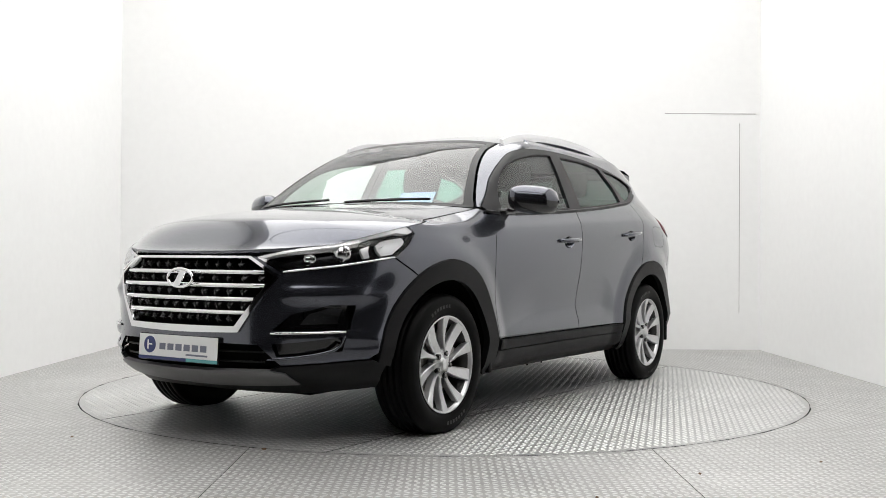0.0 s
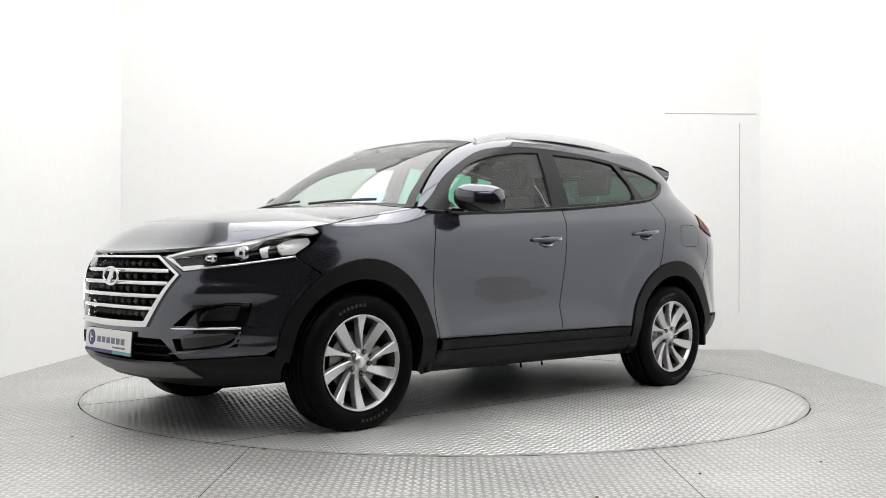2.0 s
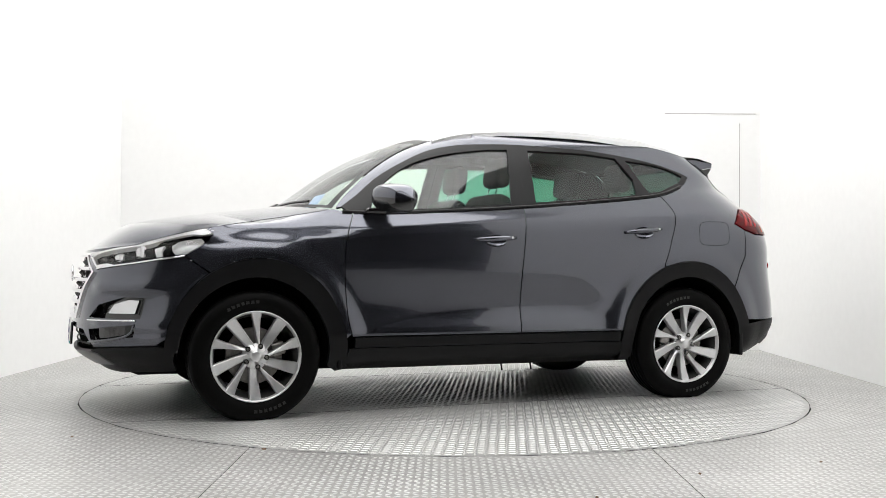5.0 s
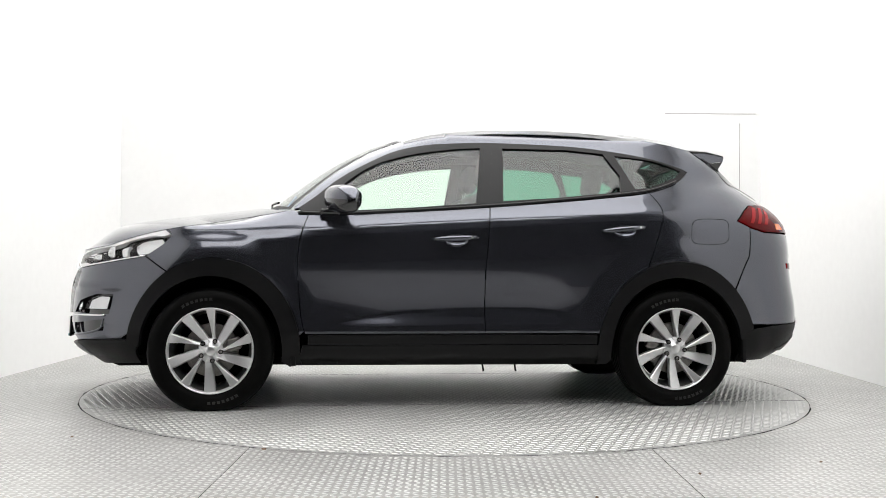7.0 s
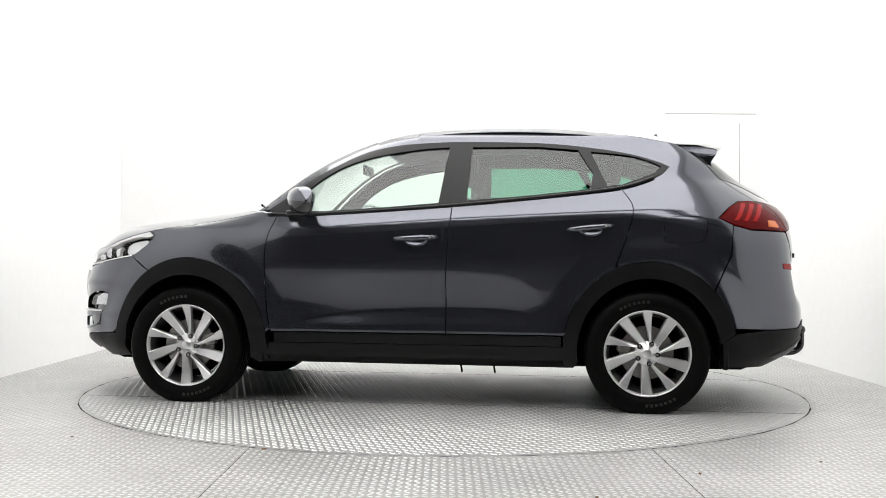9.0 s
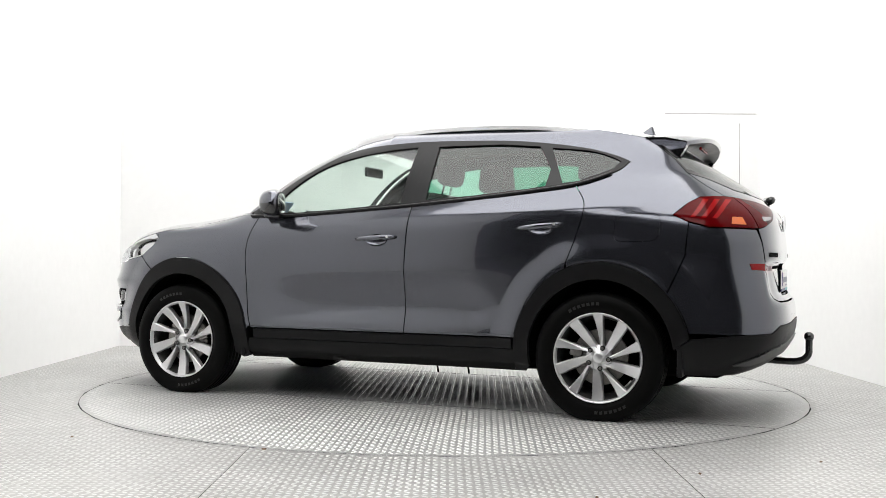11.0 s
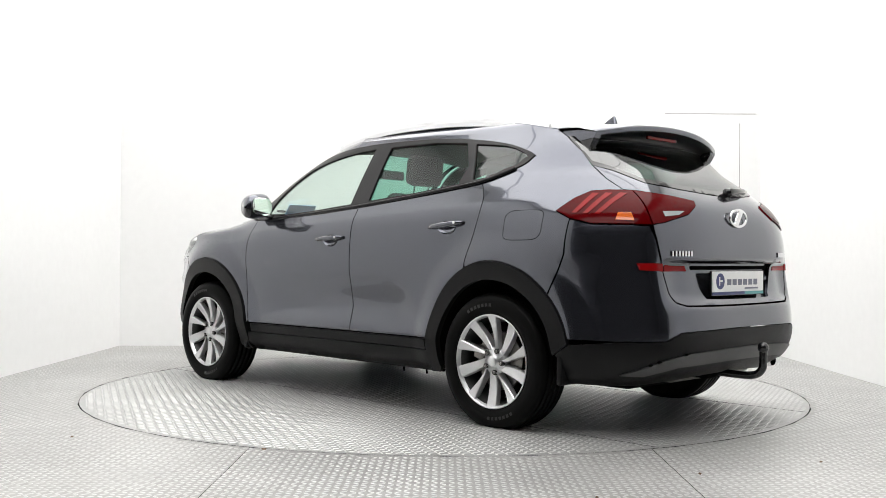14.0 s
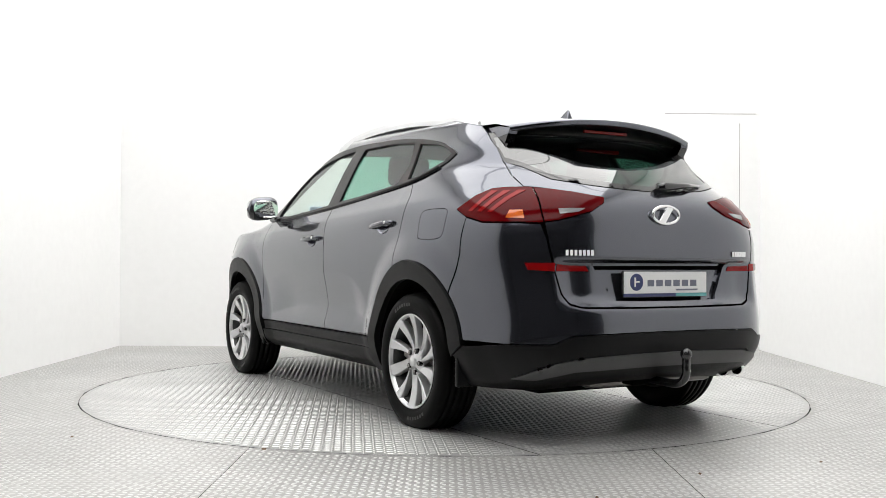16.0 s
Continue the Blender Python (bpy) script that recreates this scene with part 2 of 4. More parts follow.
def wall(name, x0, x1, y0, y1, z0, z1, material, label):
    return tagged(part(name, box_bm(x0, x1, y0, y1, z0, z1), material, None), label=label, category="wall", kind="structure")


wall("wall_back", XL - 0.12, XR + 0.12, YB, YB + 0.12, -0.05, ZC, WALLWHITE, "matt white painted studio back wall with faint joints")
wall("wall_left", XL - 0.12, XL, -4.6, YB, -0.05, ZC, WALLWHITE, "matt white painted studio side wall")
wall("wall_right", XR, XR + 0.12, YR, YB, -0.05, ZC, WALLWHITE, "matt white painted studio side wall")
wall("wall_hall_left", -6.2, -6.08, YF, -4.6, -0.05, ZC, HALL, "dark grey hall wall outside the studio booth")
wall("wall_hall_right", 6.08, 6.2, YF, YR, -0.05, ZC, HALL, "dark grey hall wall outside the studio booth")
wall("wall_hall_front", -6.2, 6.2, YF - 0.12, YF, -0.05, ZC, HALL, "dark grey hall wall facing the booth")
wall("wall_return_left", -6.2, XL - 0.12, -4.6, -4.48, -0.05, ZC, HALL, "dark grey return wall beside the booth mouth")
wall("wall_return_right", XR + 0.12, 6.2, YR, YR + 0.12, -0.05, ZC, HALL, "dark grey return wall beside the booth mouth")
tagged(part("ceiling", box_bm(XL - 0.12, XR + 0.12, -4.6, YB + 0.12, ZC, ZC + 0.1), WALLWHITE, None), "plain white studio ceiling", "ceiling", kind="structure")
tagged(part("ceiling_hall", box_bm(-6.2, 6.2, YF, -4.6, ZC, ZC + 0.1), HALL, None), "dark hall ceiling outside the booth", "ceiling", kind="structure")
tagged(part("ceiling_side_bay", box_bm(XR + 0.12, 6.2, -4.6, YR + 0.12, ZC, ZC + 0.1), HALL, None), "dark ceiling of the open side bay", "ceiling", kind="structure")
tagged(part("subfloor", box_bm(-6.2, 6.2, YF, YB + 0.1, -0.3, -0.05), GAPDARK, None), "dark pit floor under the tread plates", "floor", kind="structure")


def light_panel(x0, x1, y0, y1):
    ob = tagged(new("ceiling_light"), "large flat white ceiling light panel in a thin frame, out of view", "ceiling light", "studio light panels")
    ob.location = ((x0 + x1) / 2, (y0 + y1) / 2, ZC)
    hx, hy = (x1 - x0) / 2, (y1 - y0) / 2
    part("diffuser", box_bm(-hx, hx, -hy, hy, -0.05, -0.04), PANEL, ob, "glowing white diffuser")
    bm = bmesh.new()
    for a in ((-hx - 0.03, -hx, -hy - 0.03, hy + 0.03), (hx, hx + 0.03, -hy - 0.03, hy + 0.03), (-hx, hx, -hy - 0.03, -hy), (-hx, hx, hy, hy + 0.03)):
        box_bm(a[0], a[1], a[2], a[3], -0.06, 0.0, bm=bm)
    part("frame", bm, SATIN, ob)
    return ob


for x0, x1 in ((-2.6, 2.55),):
    light_panel(x0, x1, -0.62, 2.7)
    light_panel(x0, x1, -3.8, -0.68)
    # extra panel added over the hall to brighten the flank's shoulder and front
    light_panel(x0, x1, -6.0, -4.6)

for yb in (-4.3, -6.2):
    tagged(part("ceiling_beam", box_bm(-6.08, 6.08, yb - 0.12, yb + 0.12, ZC - 0.35, ZC), STEELBEAM, None),
           "dark steel beam across the hall ceiling", "beam", kind="structure")

# joints of a flush service door in the back wall
tagged(part("wall_joint", box_bm(2.09, 2.96, YB - 0.004, YB + 0.01, 2.247, 2.252), SEAM, None), "thin dark horizontal joint in the white wall", "wall joint", kind="structure")
tagged(part("wall_joint", box_bm(2.80, 2.804, YB - 0.004, YB + 0.01, 0.35, 2.16), SEAM, None), "thin dark upright joint in the white wall", "wall joint", kind="structure")

# fixed floor round the disc
def ring_floor():
    n = 180
    outer = [(XL, -4.6), (XR, -4.6), (XR, YB), (XL, YB)]
    hole = [((DISC_R + 0.008) * math.cos(2 * math.pi * k / n), (DISC_R + 0.008) * math.sin(2 * math.pi * k / n)) for k in range(n)]
    pts = [Vector(p) for p in hole] + [Vector(p) for p in resample(outer, 0.8)]
    m = len(pts) - n
    edges = [(k, (k + 1) % n) for k in range(n)] + [(n + k, n + (k + 1) % m) for k in range(m)]
    v, e, f, _, _, _ = geometry.delaunay_2d_cdt(pts, edges, [], 0, 1e-6)
    faces = [list(t) for t in f if sum((v[i] for i in t), Vector((0, 0))).length / 3 > DISC_R * 0.999]
    verts = [(p.x, p.y, 0.0) for p in v]
    b = len(verts)
    verts += [(p[0], p[1], -0.05) for p in hole]
    faces += [[k, (k + 1) % n, b + (k + 1) % n, b + k] for k in range(n)]
    return mesh_object("floor", verts, faces, FIXEDALU, smooth=False)


# outer wall of the gap coloured dark, so its shade shows at this width
tagged(part("disc_collar", lathe_bm([(DISC_R + 0.0075, -0.0003), (DISC_R + 0.0075, -0.05), (DISC_R + 0.02, -0.05)], 180, "z"), GAPDARK, None),
       "dark band on the pit wall, coloured for the gap's shade", "rim", kind="structure")
floor = tagged(ring_floor(), "grey aluminium tread plate floor with joints", "floor", kind="structure")


def tread_bars(name, spots, parent, high):
    """Low lens-shaped bars of tread plate, joined: spots are x, y, angle."""
    L, Wd, Hh = 0.0185, 0.0064, high
    base = np.array([(-L, 0, 0), (-L * .45, -Wd, 0), (L * .45, -Wd, 0), (L, 0, 0), (L * .45, Wd, 0), (-L * .45, Wd, 0),
                     (-L * .5, 0, Hh), (L * .5, 0, Hh)])
    tri = np.array([(0, 1, 6), (1, 2, 7), (1, 7, 6), (2, 3, 7), (3, 4, 7), (4, 5, 6), (4, 6, 7), (5, 0, 6)])
    sp = np.array(spots)
    c, s = np.cos(sp[:, 2])[:, None], np.sin(sp[:, 2])[:, None]
    v = np.stack([base[:, 0] * c - base[:, 1] * s + sp[:, :1], base[:, 0] * s + base[:, 1] * c + sp[:, 1:2],
                  np.broadcast_to(base[:, 2], (len(sp), 8)) + 0.0002], 2).reshape(-1, 3)
    f = (tri[None] + 8 * np.arange(len(sp))[:, None, None]).reshape(-1, 3)
    ob = mesh_object(name, v.tolist(), f.tolist(), TREADALU, smooth=False)
    ob.parent = parent
    return tagged(ob, label="raised bright tread bars", kind="stuff")


def bar_grid(x0, x1, y0, y1, turn, keep):
    """Alternating crossed bars on a square net of 33 mm."""
    p = 0.033
    xs, ys = np.meshgrid(np.arange(x0, x1, p), np.arange(y0, y1, p))
    i = (np.round((xs - x0) / p) + np.round((ys - y0) / p)).astype(int)
    a = np.where(i % 2 == 0, radians(45), radians(-45)) + turn
    c, s = math.cos(turn), math.sin(turn)
    X, Y = c * xs - s * ys, s * xs + c * ys
    k = keep(X, Y)
    return np.stack([X[k], Y[k], a[k]], 1)


SEAM_X = (-0.87, 0.94)
tread_bars("tread", np.concatenate([
    bar_grid(-3.07, 2.98, -4.58, 2.84, 0.0, lambda X, Y: (np.hypot(X, Y) > DISC_R + 0.03) & (np.abs(X - SEAM_X[0]) > 0.010) & (np.abs(X - SEAM_X[1]) > 0.010))]), floor, 0.0013)
for sx in SEAM_X:
    y1 = -math.sqrt(DISC_R ** 2 - sx * sx) - 0.01
    part("joint", box_bm(sx - 0.0012, sx + 0.0012, -4.6, y1, -0.01, 0.0008), GAPDARK, floor, "narrow dark joint between plates")

tagged(part("hall_floor", box_bm(-6.2, 6.2, YF, -4.6, -0.05, -0.002), HALLFLOOR, None), "dark hall floor outside the booth", "floor", kind="structure")
tagged(part("side_bay_floor", box_bm(XR, 6.2, -4.6, YR + 0.1, -0.05, -0.002), HALLFLOOR, None), "dark floor of the open side bay", "floor", kind="structure")

# a dry leaf crumb and scraps on the plates
for k, (lx, ly) in enumerate(((-0.80, -2.16), (1.02, -2.6), (-1.75, -1.9), (0.55, -3.0), (1.6, -2.35))):
    bm = bmesh.new()
    w = 0.014 if k == 0 else 0.007
    vs = [bm.verts.new((lx + w * math.cos(i) * (1 + 0.3 * math.sin(3 * i + k)), ly + w * math.sin(i), 0.003 + 0.003 * math.sin(2 * i + k))) for i in [math.pi / 3 * j for j in range(6)]]
    top = bm.verts.new((lx, ly, 0.009))
    for i in range(6):
        bm.faces.new((vs[i], vs[(i + 1) % 6], top))
    bm.faces.new(list(reversed(vs)))
    tagged(part("leaf_scrap", bm, LEAF, None), "small dry brown leaf scrap on the floor plates", "leaf scrap", "floor scraps")

# the turntable disc
disc = tagged(new("turntable"), "round aluminium tread plate turntable flush with the floor", "turntable")
bm = lathe_bm([(0.0, 0.0), (DISC_R * .5, 0.0), (DISC_R - 0.004, 0.0), (DISC_R, -0.003), (DISC_R, -0.045), (0.0, -0.045)], 180, "z")
part("plate", bm, PLATEALU, disc)
# disc edge coloured dark as well: the gap's shade is in the colour
part("rim", lathe_bm([(DISC_R - 0.002, 0.0004), (DISC_R + 0.001, 0.0002), (DISC_R + 0.001, -0.044)], 180, "z"), GAPDARK, disc, "dark band on the disc edge, coloured for the gap's shade")
def disc_part(X, Y):
    return np.hypot(X, Y) < DISC_R - 0.03
spots = []
for k in range(3):
    lo, hi = -DISC_R + k * 1.5147, -DISC_R + (k + 1) * 1.5147
    spots.append(bar_grid(-2.4, 2.4, -2.4, 2.4, radians((20, -25, 20)[k]),
                          lambda X, Y, lo=lo, hi=hi: disc_part(X, Y) & (Y > lo + 0.012) & (Y < hi - 0.012)))
tread_bars("tread", np.concatenate(spots), disc, 0.0026)
for k in (1, 2):
    yy = -DISC_R + k * 1.5147
    w = math.sqrt(DISC_R ** 2 - yy * yy) - 0.01
    part("joint", box_bm(-w, w, yy - 0.002, yy + 0.002, -0.01, 0.0008), GAPDARK, disc, "narrow dark joint between plates")


# ---- the car's form: x forward, y to its left, z up ----
def table(z, rows):
    """Smooth interpolation in a table of rising keys."""
    ks = [r[0] for r in rows]
    if z <= ks[0]:
        return rows[0][1]
    if z >= ks[-1]:
        return rows[-1][1]
    i = max(k for k in range(len(ks)) if ks[k] <= z)
    i = min(i, len(ks) - 2)
    def slope(k):
        if k == 0 or k == len(ks) - 1:
            j = min(k, len(ks) - 2)
            return (rows[j + 1][1] - rows[j][1]) / (ks[j + 1] - ks[j])
        return (rows[k + 1][1] - rows[k - 1][1]) / (ks[k + 1] - ks[k - 1])
    h = ks[i + 1] - ks[i]
    t = (z - ks[i]) / h
    return ((2 * t ** 3 - 3 * t * t + 1) * rows[i][1] + (t ** 3 - 2 * t * t + t) * h * slope(i)
            + (-2 * t ** 3 + 3 * t * t) * rows[i + 1][1] + (t ** 3 - t * t) * h * slope(i + 1))


HALF = [(0.20, 0.80), (0.27, 0.84), (0.36, 0.872), (0.43, 0.889), (0.465, 0.889), (0.525, 0.885), (0.60, 0.883), (0.70, 0.890), (0.84, 0.902), (0.95, 0.903), (1.02, 0.896),
        (1.07, 0.879), (1.12, 0.860), (1.18, 0.838), (1.30, 0.786), (1.42, 0.728), (1.54, 0.660), (1.58, 0.630), (1.64, 0.535)]
NOSE = [(0.20, 2.02), (0.27, 2.12), (0.33, 2.205), (0.40, 2.232), (0.50, 2.232), (0.62, 2.230), (0.69, 2.226), (0.76, 2.208), (0.84, 2.180), (0.89, 2.155), (0.93, 2.10)]
TAIL = [(0.20, -1.98), (0.25, -2.06), (0.31, -2.17), (0.38, -2.235), (0.45, -2.262), (0.53, -2.268), (0.60, -2.262), (0.70, -2.240), (0.82, -2.220), (0.95, -2.212),
        (1.06, -2.20), (1.13, -2.172), (1.20, -2.105), (1.27, -2.015), (1.37, -1.86), (1.47, -1.715), (1.55, -1.60)]
SCREEN = [(1.04, 1.24), (1.12, 1.12), (1.20, 0.99), (1.35, 0.74), (1.47, 0.52), (1.54, 0.37), (1.60, 0.20)]
NF = 2.9
XF0, XR0 = 1.1, -1.15


def smooth01(t):
    t = min(max(t, 0.0), 1.0)
    return t * t * (3 - 2 * t)


def nose_x(z):
    return table(z, NOSE)


def tail_x(z):
    return table(z, TAIL)


def corner(z):
    """How square the tail's corners are in plan."""
    return 4.2 - 1.2 * smooth01((z - 0.9) / 0.35) + 2.0 * smooth01((z - 1.30) / 0.2)


def fall(u, n):
    return (1 - min(max(u, 0.0), 0.9999) ** n) ** (1 / n)


def half_w(x, z):
    """Half width of the flank; its shoulder line climbs towards the tail."""
    k = smooth01((z - 0.62) / 0.3) * smooth01((1.52 - z) / 0.35)
    return table(z + 0.06 * (min(max(x, -1.15), 1.1) + 0.2) * k, HALF)


def flare(x, z):
    """The flank swells towards the wheel arches."""
    c = 1.32 if x > 0 else -1.345
    r = math.hypot((x - c) / 0.478, (max(z, 0.335) - 0.335) / 0.515)
    haunch = 0.013 * smooth01((-1.0 - x) / 0.35) * smooth01((x + 2.1) / 0.4) * math.exp(-((z - 0.90) / 0.13) ** 2)
    return 0.022 * smooth01((1.30 - r) / 0.30) * smooth01((z - 0.2) / 0.1) + haunch


def side_y(x, z):
    w = half_w(x, z)
    f = 1.0
    if x > 0:
        low = fall((x - XF0) / (nose_x(z) - XF0), NF)
        sx = table(max(z, 1.04), SCREEN)
        up = fall((x - sx + 0.52) / 0.62, 3.1)
        k = smooth01((z - 1.02) / 0.12)
        f = low * (1 - k) + up * k
    else:
        f = fall((XR0 - x) / (XR0 - tail_x(z)), corner(z))
        w -= 0.035 * smooth01((z - 1.1) / 0.3) * smooth01((-0.3 - x) / 1.2)
    return w * f + flare(x, z)


# the hollow pressed into the doors: its upper arc and the ledge at its foot, as x and z
HOLLOW_TOP = [(-0.83, 0.47), (-0.80, 0.555), (-0.72, 0.665), (-0.60, 0.735), (-0.42, 0.762), (-0.19, 0.768), (0.2, 0.763), (0.45, 0.755), (0.60, 0.735), (0.70, 0.69), (0.765, 0.60), (0.80, 0.47)]
HOLLOW_LEDGE = [(-0.83, 0.468), (-0.76, 0.512), (-0.60, 0.551), (-0.40, 0.566), (-0.176, 0.566), (0.15, 0.552), (0.42, 0.527), (0.62, 0.490), (0.71, 0.468), (0.80, 0.468)]


def ramp(v, soft):
    """A rounded max(v, 0)."""
    return 0.5 * (v + math.sqrt(v * v + soft * soft))


def hollow_depth(x, z):
    """How far the doors are drawn in between the arc and the ledge."""
    if not (-0.83 < x < 0.80 and 0.44 < z < 0.82):
        return 0.0
    top, ledge = table(x, HOLLOW_TOP), table(x, HOLLOW_LEDGE)
    high = max(top - ledge, 0.0)
    full = 0.10 * high
    down = 0.10 * ramp(top - z, 0.006) - 0.10 * ramp(ledge - z, 0.006)
    up = (full / max(ledge - 0.462, 0.012)) * (ramp(ledge - z, 0.006) - ramp(0.466 - z, 0.006))
    return max(down - up, 0.0) * smooth01(high / 0.05) * smooth01((0.80 - x) / 0.5) * smooth01((x + 0.84) / 0.25) * smooth01((z - 0.44) / 0.02) * smooth01((0.82 - z) / 0.04)


def shoulder(x, z):
    """A fold under the windows: the flank turns up above it."""
    zs = 1.066 - 0.062 * x if x > -0.2 else 1.0784 - 0.05 * (x + 0.2)
    return 0.012 * smooth01((x + 1.75) / 0.5) * smooth01((1.0 - x) / 0.3) * math.exp(-(math.sqrt((z - zs) ** 2 + 0.016 ** 2) - 0.016) / 0.05)


def side(x, z):
    return Vector((x, side_y(x, z) + shoulder(x, z) - hollow_depth(x, z), z))


LF = 1.7


def front(s, z):
    """s: 0 at the flank, LF at the middle line, past that the other flank."""
    a = min(max(s / LF, 0.0), 2.0) * math.pi / 2
    c, q = math.cos(a), max(math.sin(a), 0.0)
    x = XF0 + (nose_x(z) - XF0) * q ** (2 / NF)
    y = half_w(1.1, z) * abs(c) ** (2 / NF) + flare(x, z) * smooth01(abs(c) * 4)
    fold = smooth01((y - 0.50) / 0.1) * smooth01((x - 1.70) / 0.2) * (math.exp(-((z - 0.692) / 0.032) ** 2) + 0.8 * math.exp(-((z - 0.50) / 0.028) ** 2))
    return Vector((x + 0.013 * fold, (y + 0.008 * fold) * math.copysign(1, c), z))


def front_sx(x, z):
    return LF * 2 / math.pi * math.asin(min(max((x - XF0) / (nose_x(z) - XF0), 0), 1) ** (NF / 2))


def front_sy(y, z):
    u = min(abs(y) / half_w(1.1, z), 1.0) ** (NF / 2)
    return LF * 2 / math.pi * math.acos(math.copysign(u, y))


def rear_w(z):
    return half_w(-1.15, z) - 0.035 * smooth01((z - 1.1) / 0.3)


def rear(s, z):
    a = min(max(s / LF, 0.0), 2.0) * math.pi / 2
    c, q = math.cos(a), max(math.sin(a), 0.0)
    x = XR0 + (tail_x(z) - XR0) * q ** (2 / corner(z))
    x += 0.036 * smooth01((q - 0.86) / 0.1) * smooth01((0.856 - z) / 0.03) * smooth01((z - 0.61) / 0.08)
    return Vector((x, (rear_w(z) * abs(c) ** (2 / corner(z)) + flare(x, z) * smooth01(abs(c) * 4)) * math.copysign(1, c), z))


def rear_sx(x, z):
    return LF * 2 / math.pi * math.asin(min(max((XR0 - x) / (XR0 - tail_x(z)), 0), 1) ** (corner(z) / 2))


def rear_sy(y, z):
    u = min(abs(y) / rear_w(z), 1.0) ** (corner(z) / 2)
    return LF * 2 / math.pi * math.acos(math.copysign(u, y))


def fx(*pts):
    return [(front_sx(x, z), z) for x, z in pts]


def fy(*pts):
    return [(front_sy(y, z), z) for y, z in pts]


def rx_(*pts):
    return [(rear_sx(x, z), z) for x, z in pts]


def ry_(*pts):
    return [(rear_sy(y, z), z) for y, z in pts]


def between(p, q, n=7):
    return [(p[0] + (q[0] - p[0]) * k / n, p[1] + (q[1] - p[1]) * k / n) for k in range(n + 1)]


def both(half):
    """A half outline from middle line to middle line, closed by its mirror image."""
    return half + [(2 * LF - s, z) for s, z in reversed(half[1:-1])]


# the upper edge line of the flank: bonnet joint, screen pillar, roof edge
BONNET_EDGE = spline([(1.93, 0.915), (1.80, 0.955), (1.64, 0.995), (1.45, 1.03), (1.17, 1.075), (1.00, 1.105), (0.90, 1.125)], 8)
PILLAR_EDGE = spline([(0.90, 1.125), (0.81, 1.217), (0.63, 1.366), (0.44, 1.482), (0.27, 1.548)], 8)
ROOF_EDGE = spline([(0.27, 1.548), (0.0, 1.602), (-0.3, 1.626), (-0.75, 1.624), (-1.2, 1.588), (-1.52, 1.528)], 8)


def edge_at(line, u):
    u = min(max(u, 0.0), 1.0) * (len(line) - 1)
    i = min(int(u), len(line) - 2)
    t = u - i
    return (line[i][0] * (1 - t) + line[i + 1][0] * t, line[i][1] * (1 - t) + line[i + 1][1] * t)


def cross(line, bulge, pz=2.0):
    """A sheet between the edge line and its mirror image; bulge(u) gives the middle's lead in x and z."""
    def fn(u, t):
        x, z = edge_at(line, u / 1.2)
        y = side_y(x, z)
        bx, bz, px = bulge(u / 1.2)
        return Vector((x + bx * (1 - abs(t) ** px), y * t, z + bz * (1 - abs(t) ** pz)))
    return fn


def lerp(a, b, t):
    return a + (b - a) * t


bonnet_fn = cross(BONNET_EDGE, lambda u: (lerp(0.235, 0.21, smooth01(u / .3)), -0.032 + 0.096 * smooth01(u / 0.27) - 0.030 * smooth01((u - .35) / .65), 3.4), 2.8)
screen_fn = cross(PILLAR_EDGE, lambda u: (lerp(0.15, 0.02, max(u, 0.0) ** 0.7), 0.025 + 0.013 * u, 3.4), 3.0)
roof_fn = cross(ROOF_EDGE, lambda u: (0.02 * (1 - u) - 0.06 * u, 0.038 + 0.004 * u, 3.4 - 1.2 * u), 3.0)


def sheet(u0, u1, t0=-1.0, t1=1.0):
    return [(u0 * 1.2, t0), (u1 * 1.2, t0), (u1 * 1.2, t1), (u0 * 1.2, t1)]


# ---- the car ----
car = tagged(new("car"), "dark slate grey metallic five-door family car with black wheel arch trim", "car")
WB, HUB_Z, TYRE_R = 1.335, 0.334, 0.348


def arch(cx, rx, rz, a0, a1, n=22, cz=0.335):
    return [(cx + rx * math.cos(radians(lerp(a0, a1, k / n))), cz + rz * math.sin(radians(lerp(a0, a1, k / n)))) for k in range(n + 1)]


TRIM_TOP = spline([(0.86, 1.133), (0.76, 1.205), (0.631, 1.309), (0.467, 1.405), (0.30, 1.482), (0.132, 1.52), (-0.036, 1.535), (-0.28, 1.543), (-0.72, 1.532), (-1.0, 1.505), (-1.24, 1.464), (-1.40, 1.415), (-1.465, 1.385)], 6)
TRIM_BOT = spline([(-1.465, 1.385), (-1.40, 1.33), (-1.21, 1.262), (-0.95, 1.225), (-0.62, 1.19), (-0.23, 1.155), (0.2, 1.125), (0.63, 1.102), (0.86, 1.105)], 6)
DOOR_F = spline([(0.80, 1.103), (0.845, 0.97), (0.86, 0.82), (0.843, 0.55), (0.815, 0.42)], 6)
DOOR_R = spline([(-1.19, 1.258), (-1.255, 1.14), (-1.215, 0.97), (-1.165, 0.835)], 6)
OUT_F = dict(cx=WB - 0.015, rx=0.478, rz=0.515)
OUT_R = dict(cx=-WB - 0.01, rx=0.478, rz=0.51)
IN_F = dict(cx=WB, rx=0.392, rz=0.415)
IN_R = dict(cx=-WB - 0.005, rx=0.392, rz=0.415)
SILL_Z = 0.425
FUEL = [(-1.54 + 0.118 * math.copysign(abs(math.cos(a)) ** 0.45, math.cos(a)) - 0.012 * math.sin(a), 1.022 + 0.076 * math.copysign(abs(math.sin(a)) ** 0.45, math.sin(a)))
        for a in [2 * math.pi * k / 40 for k in range(40)]]
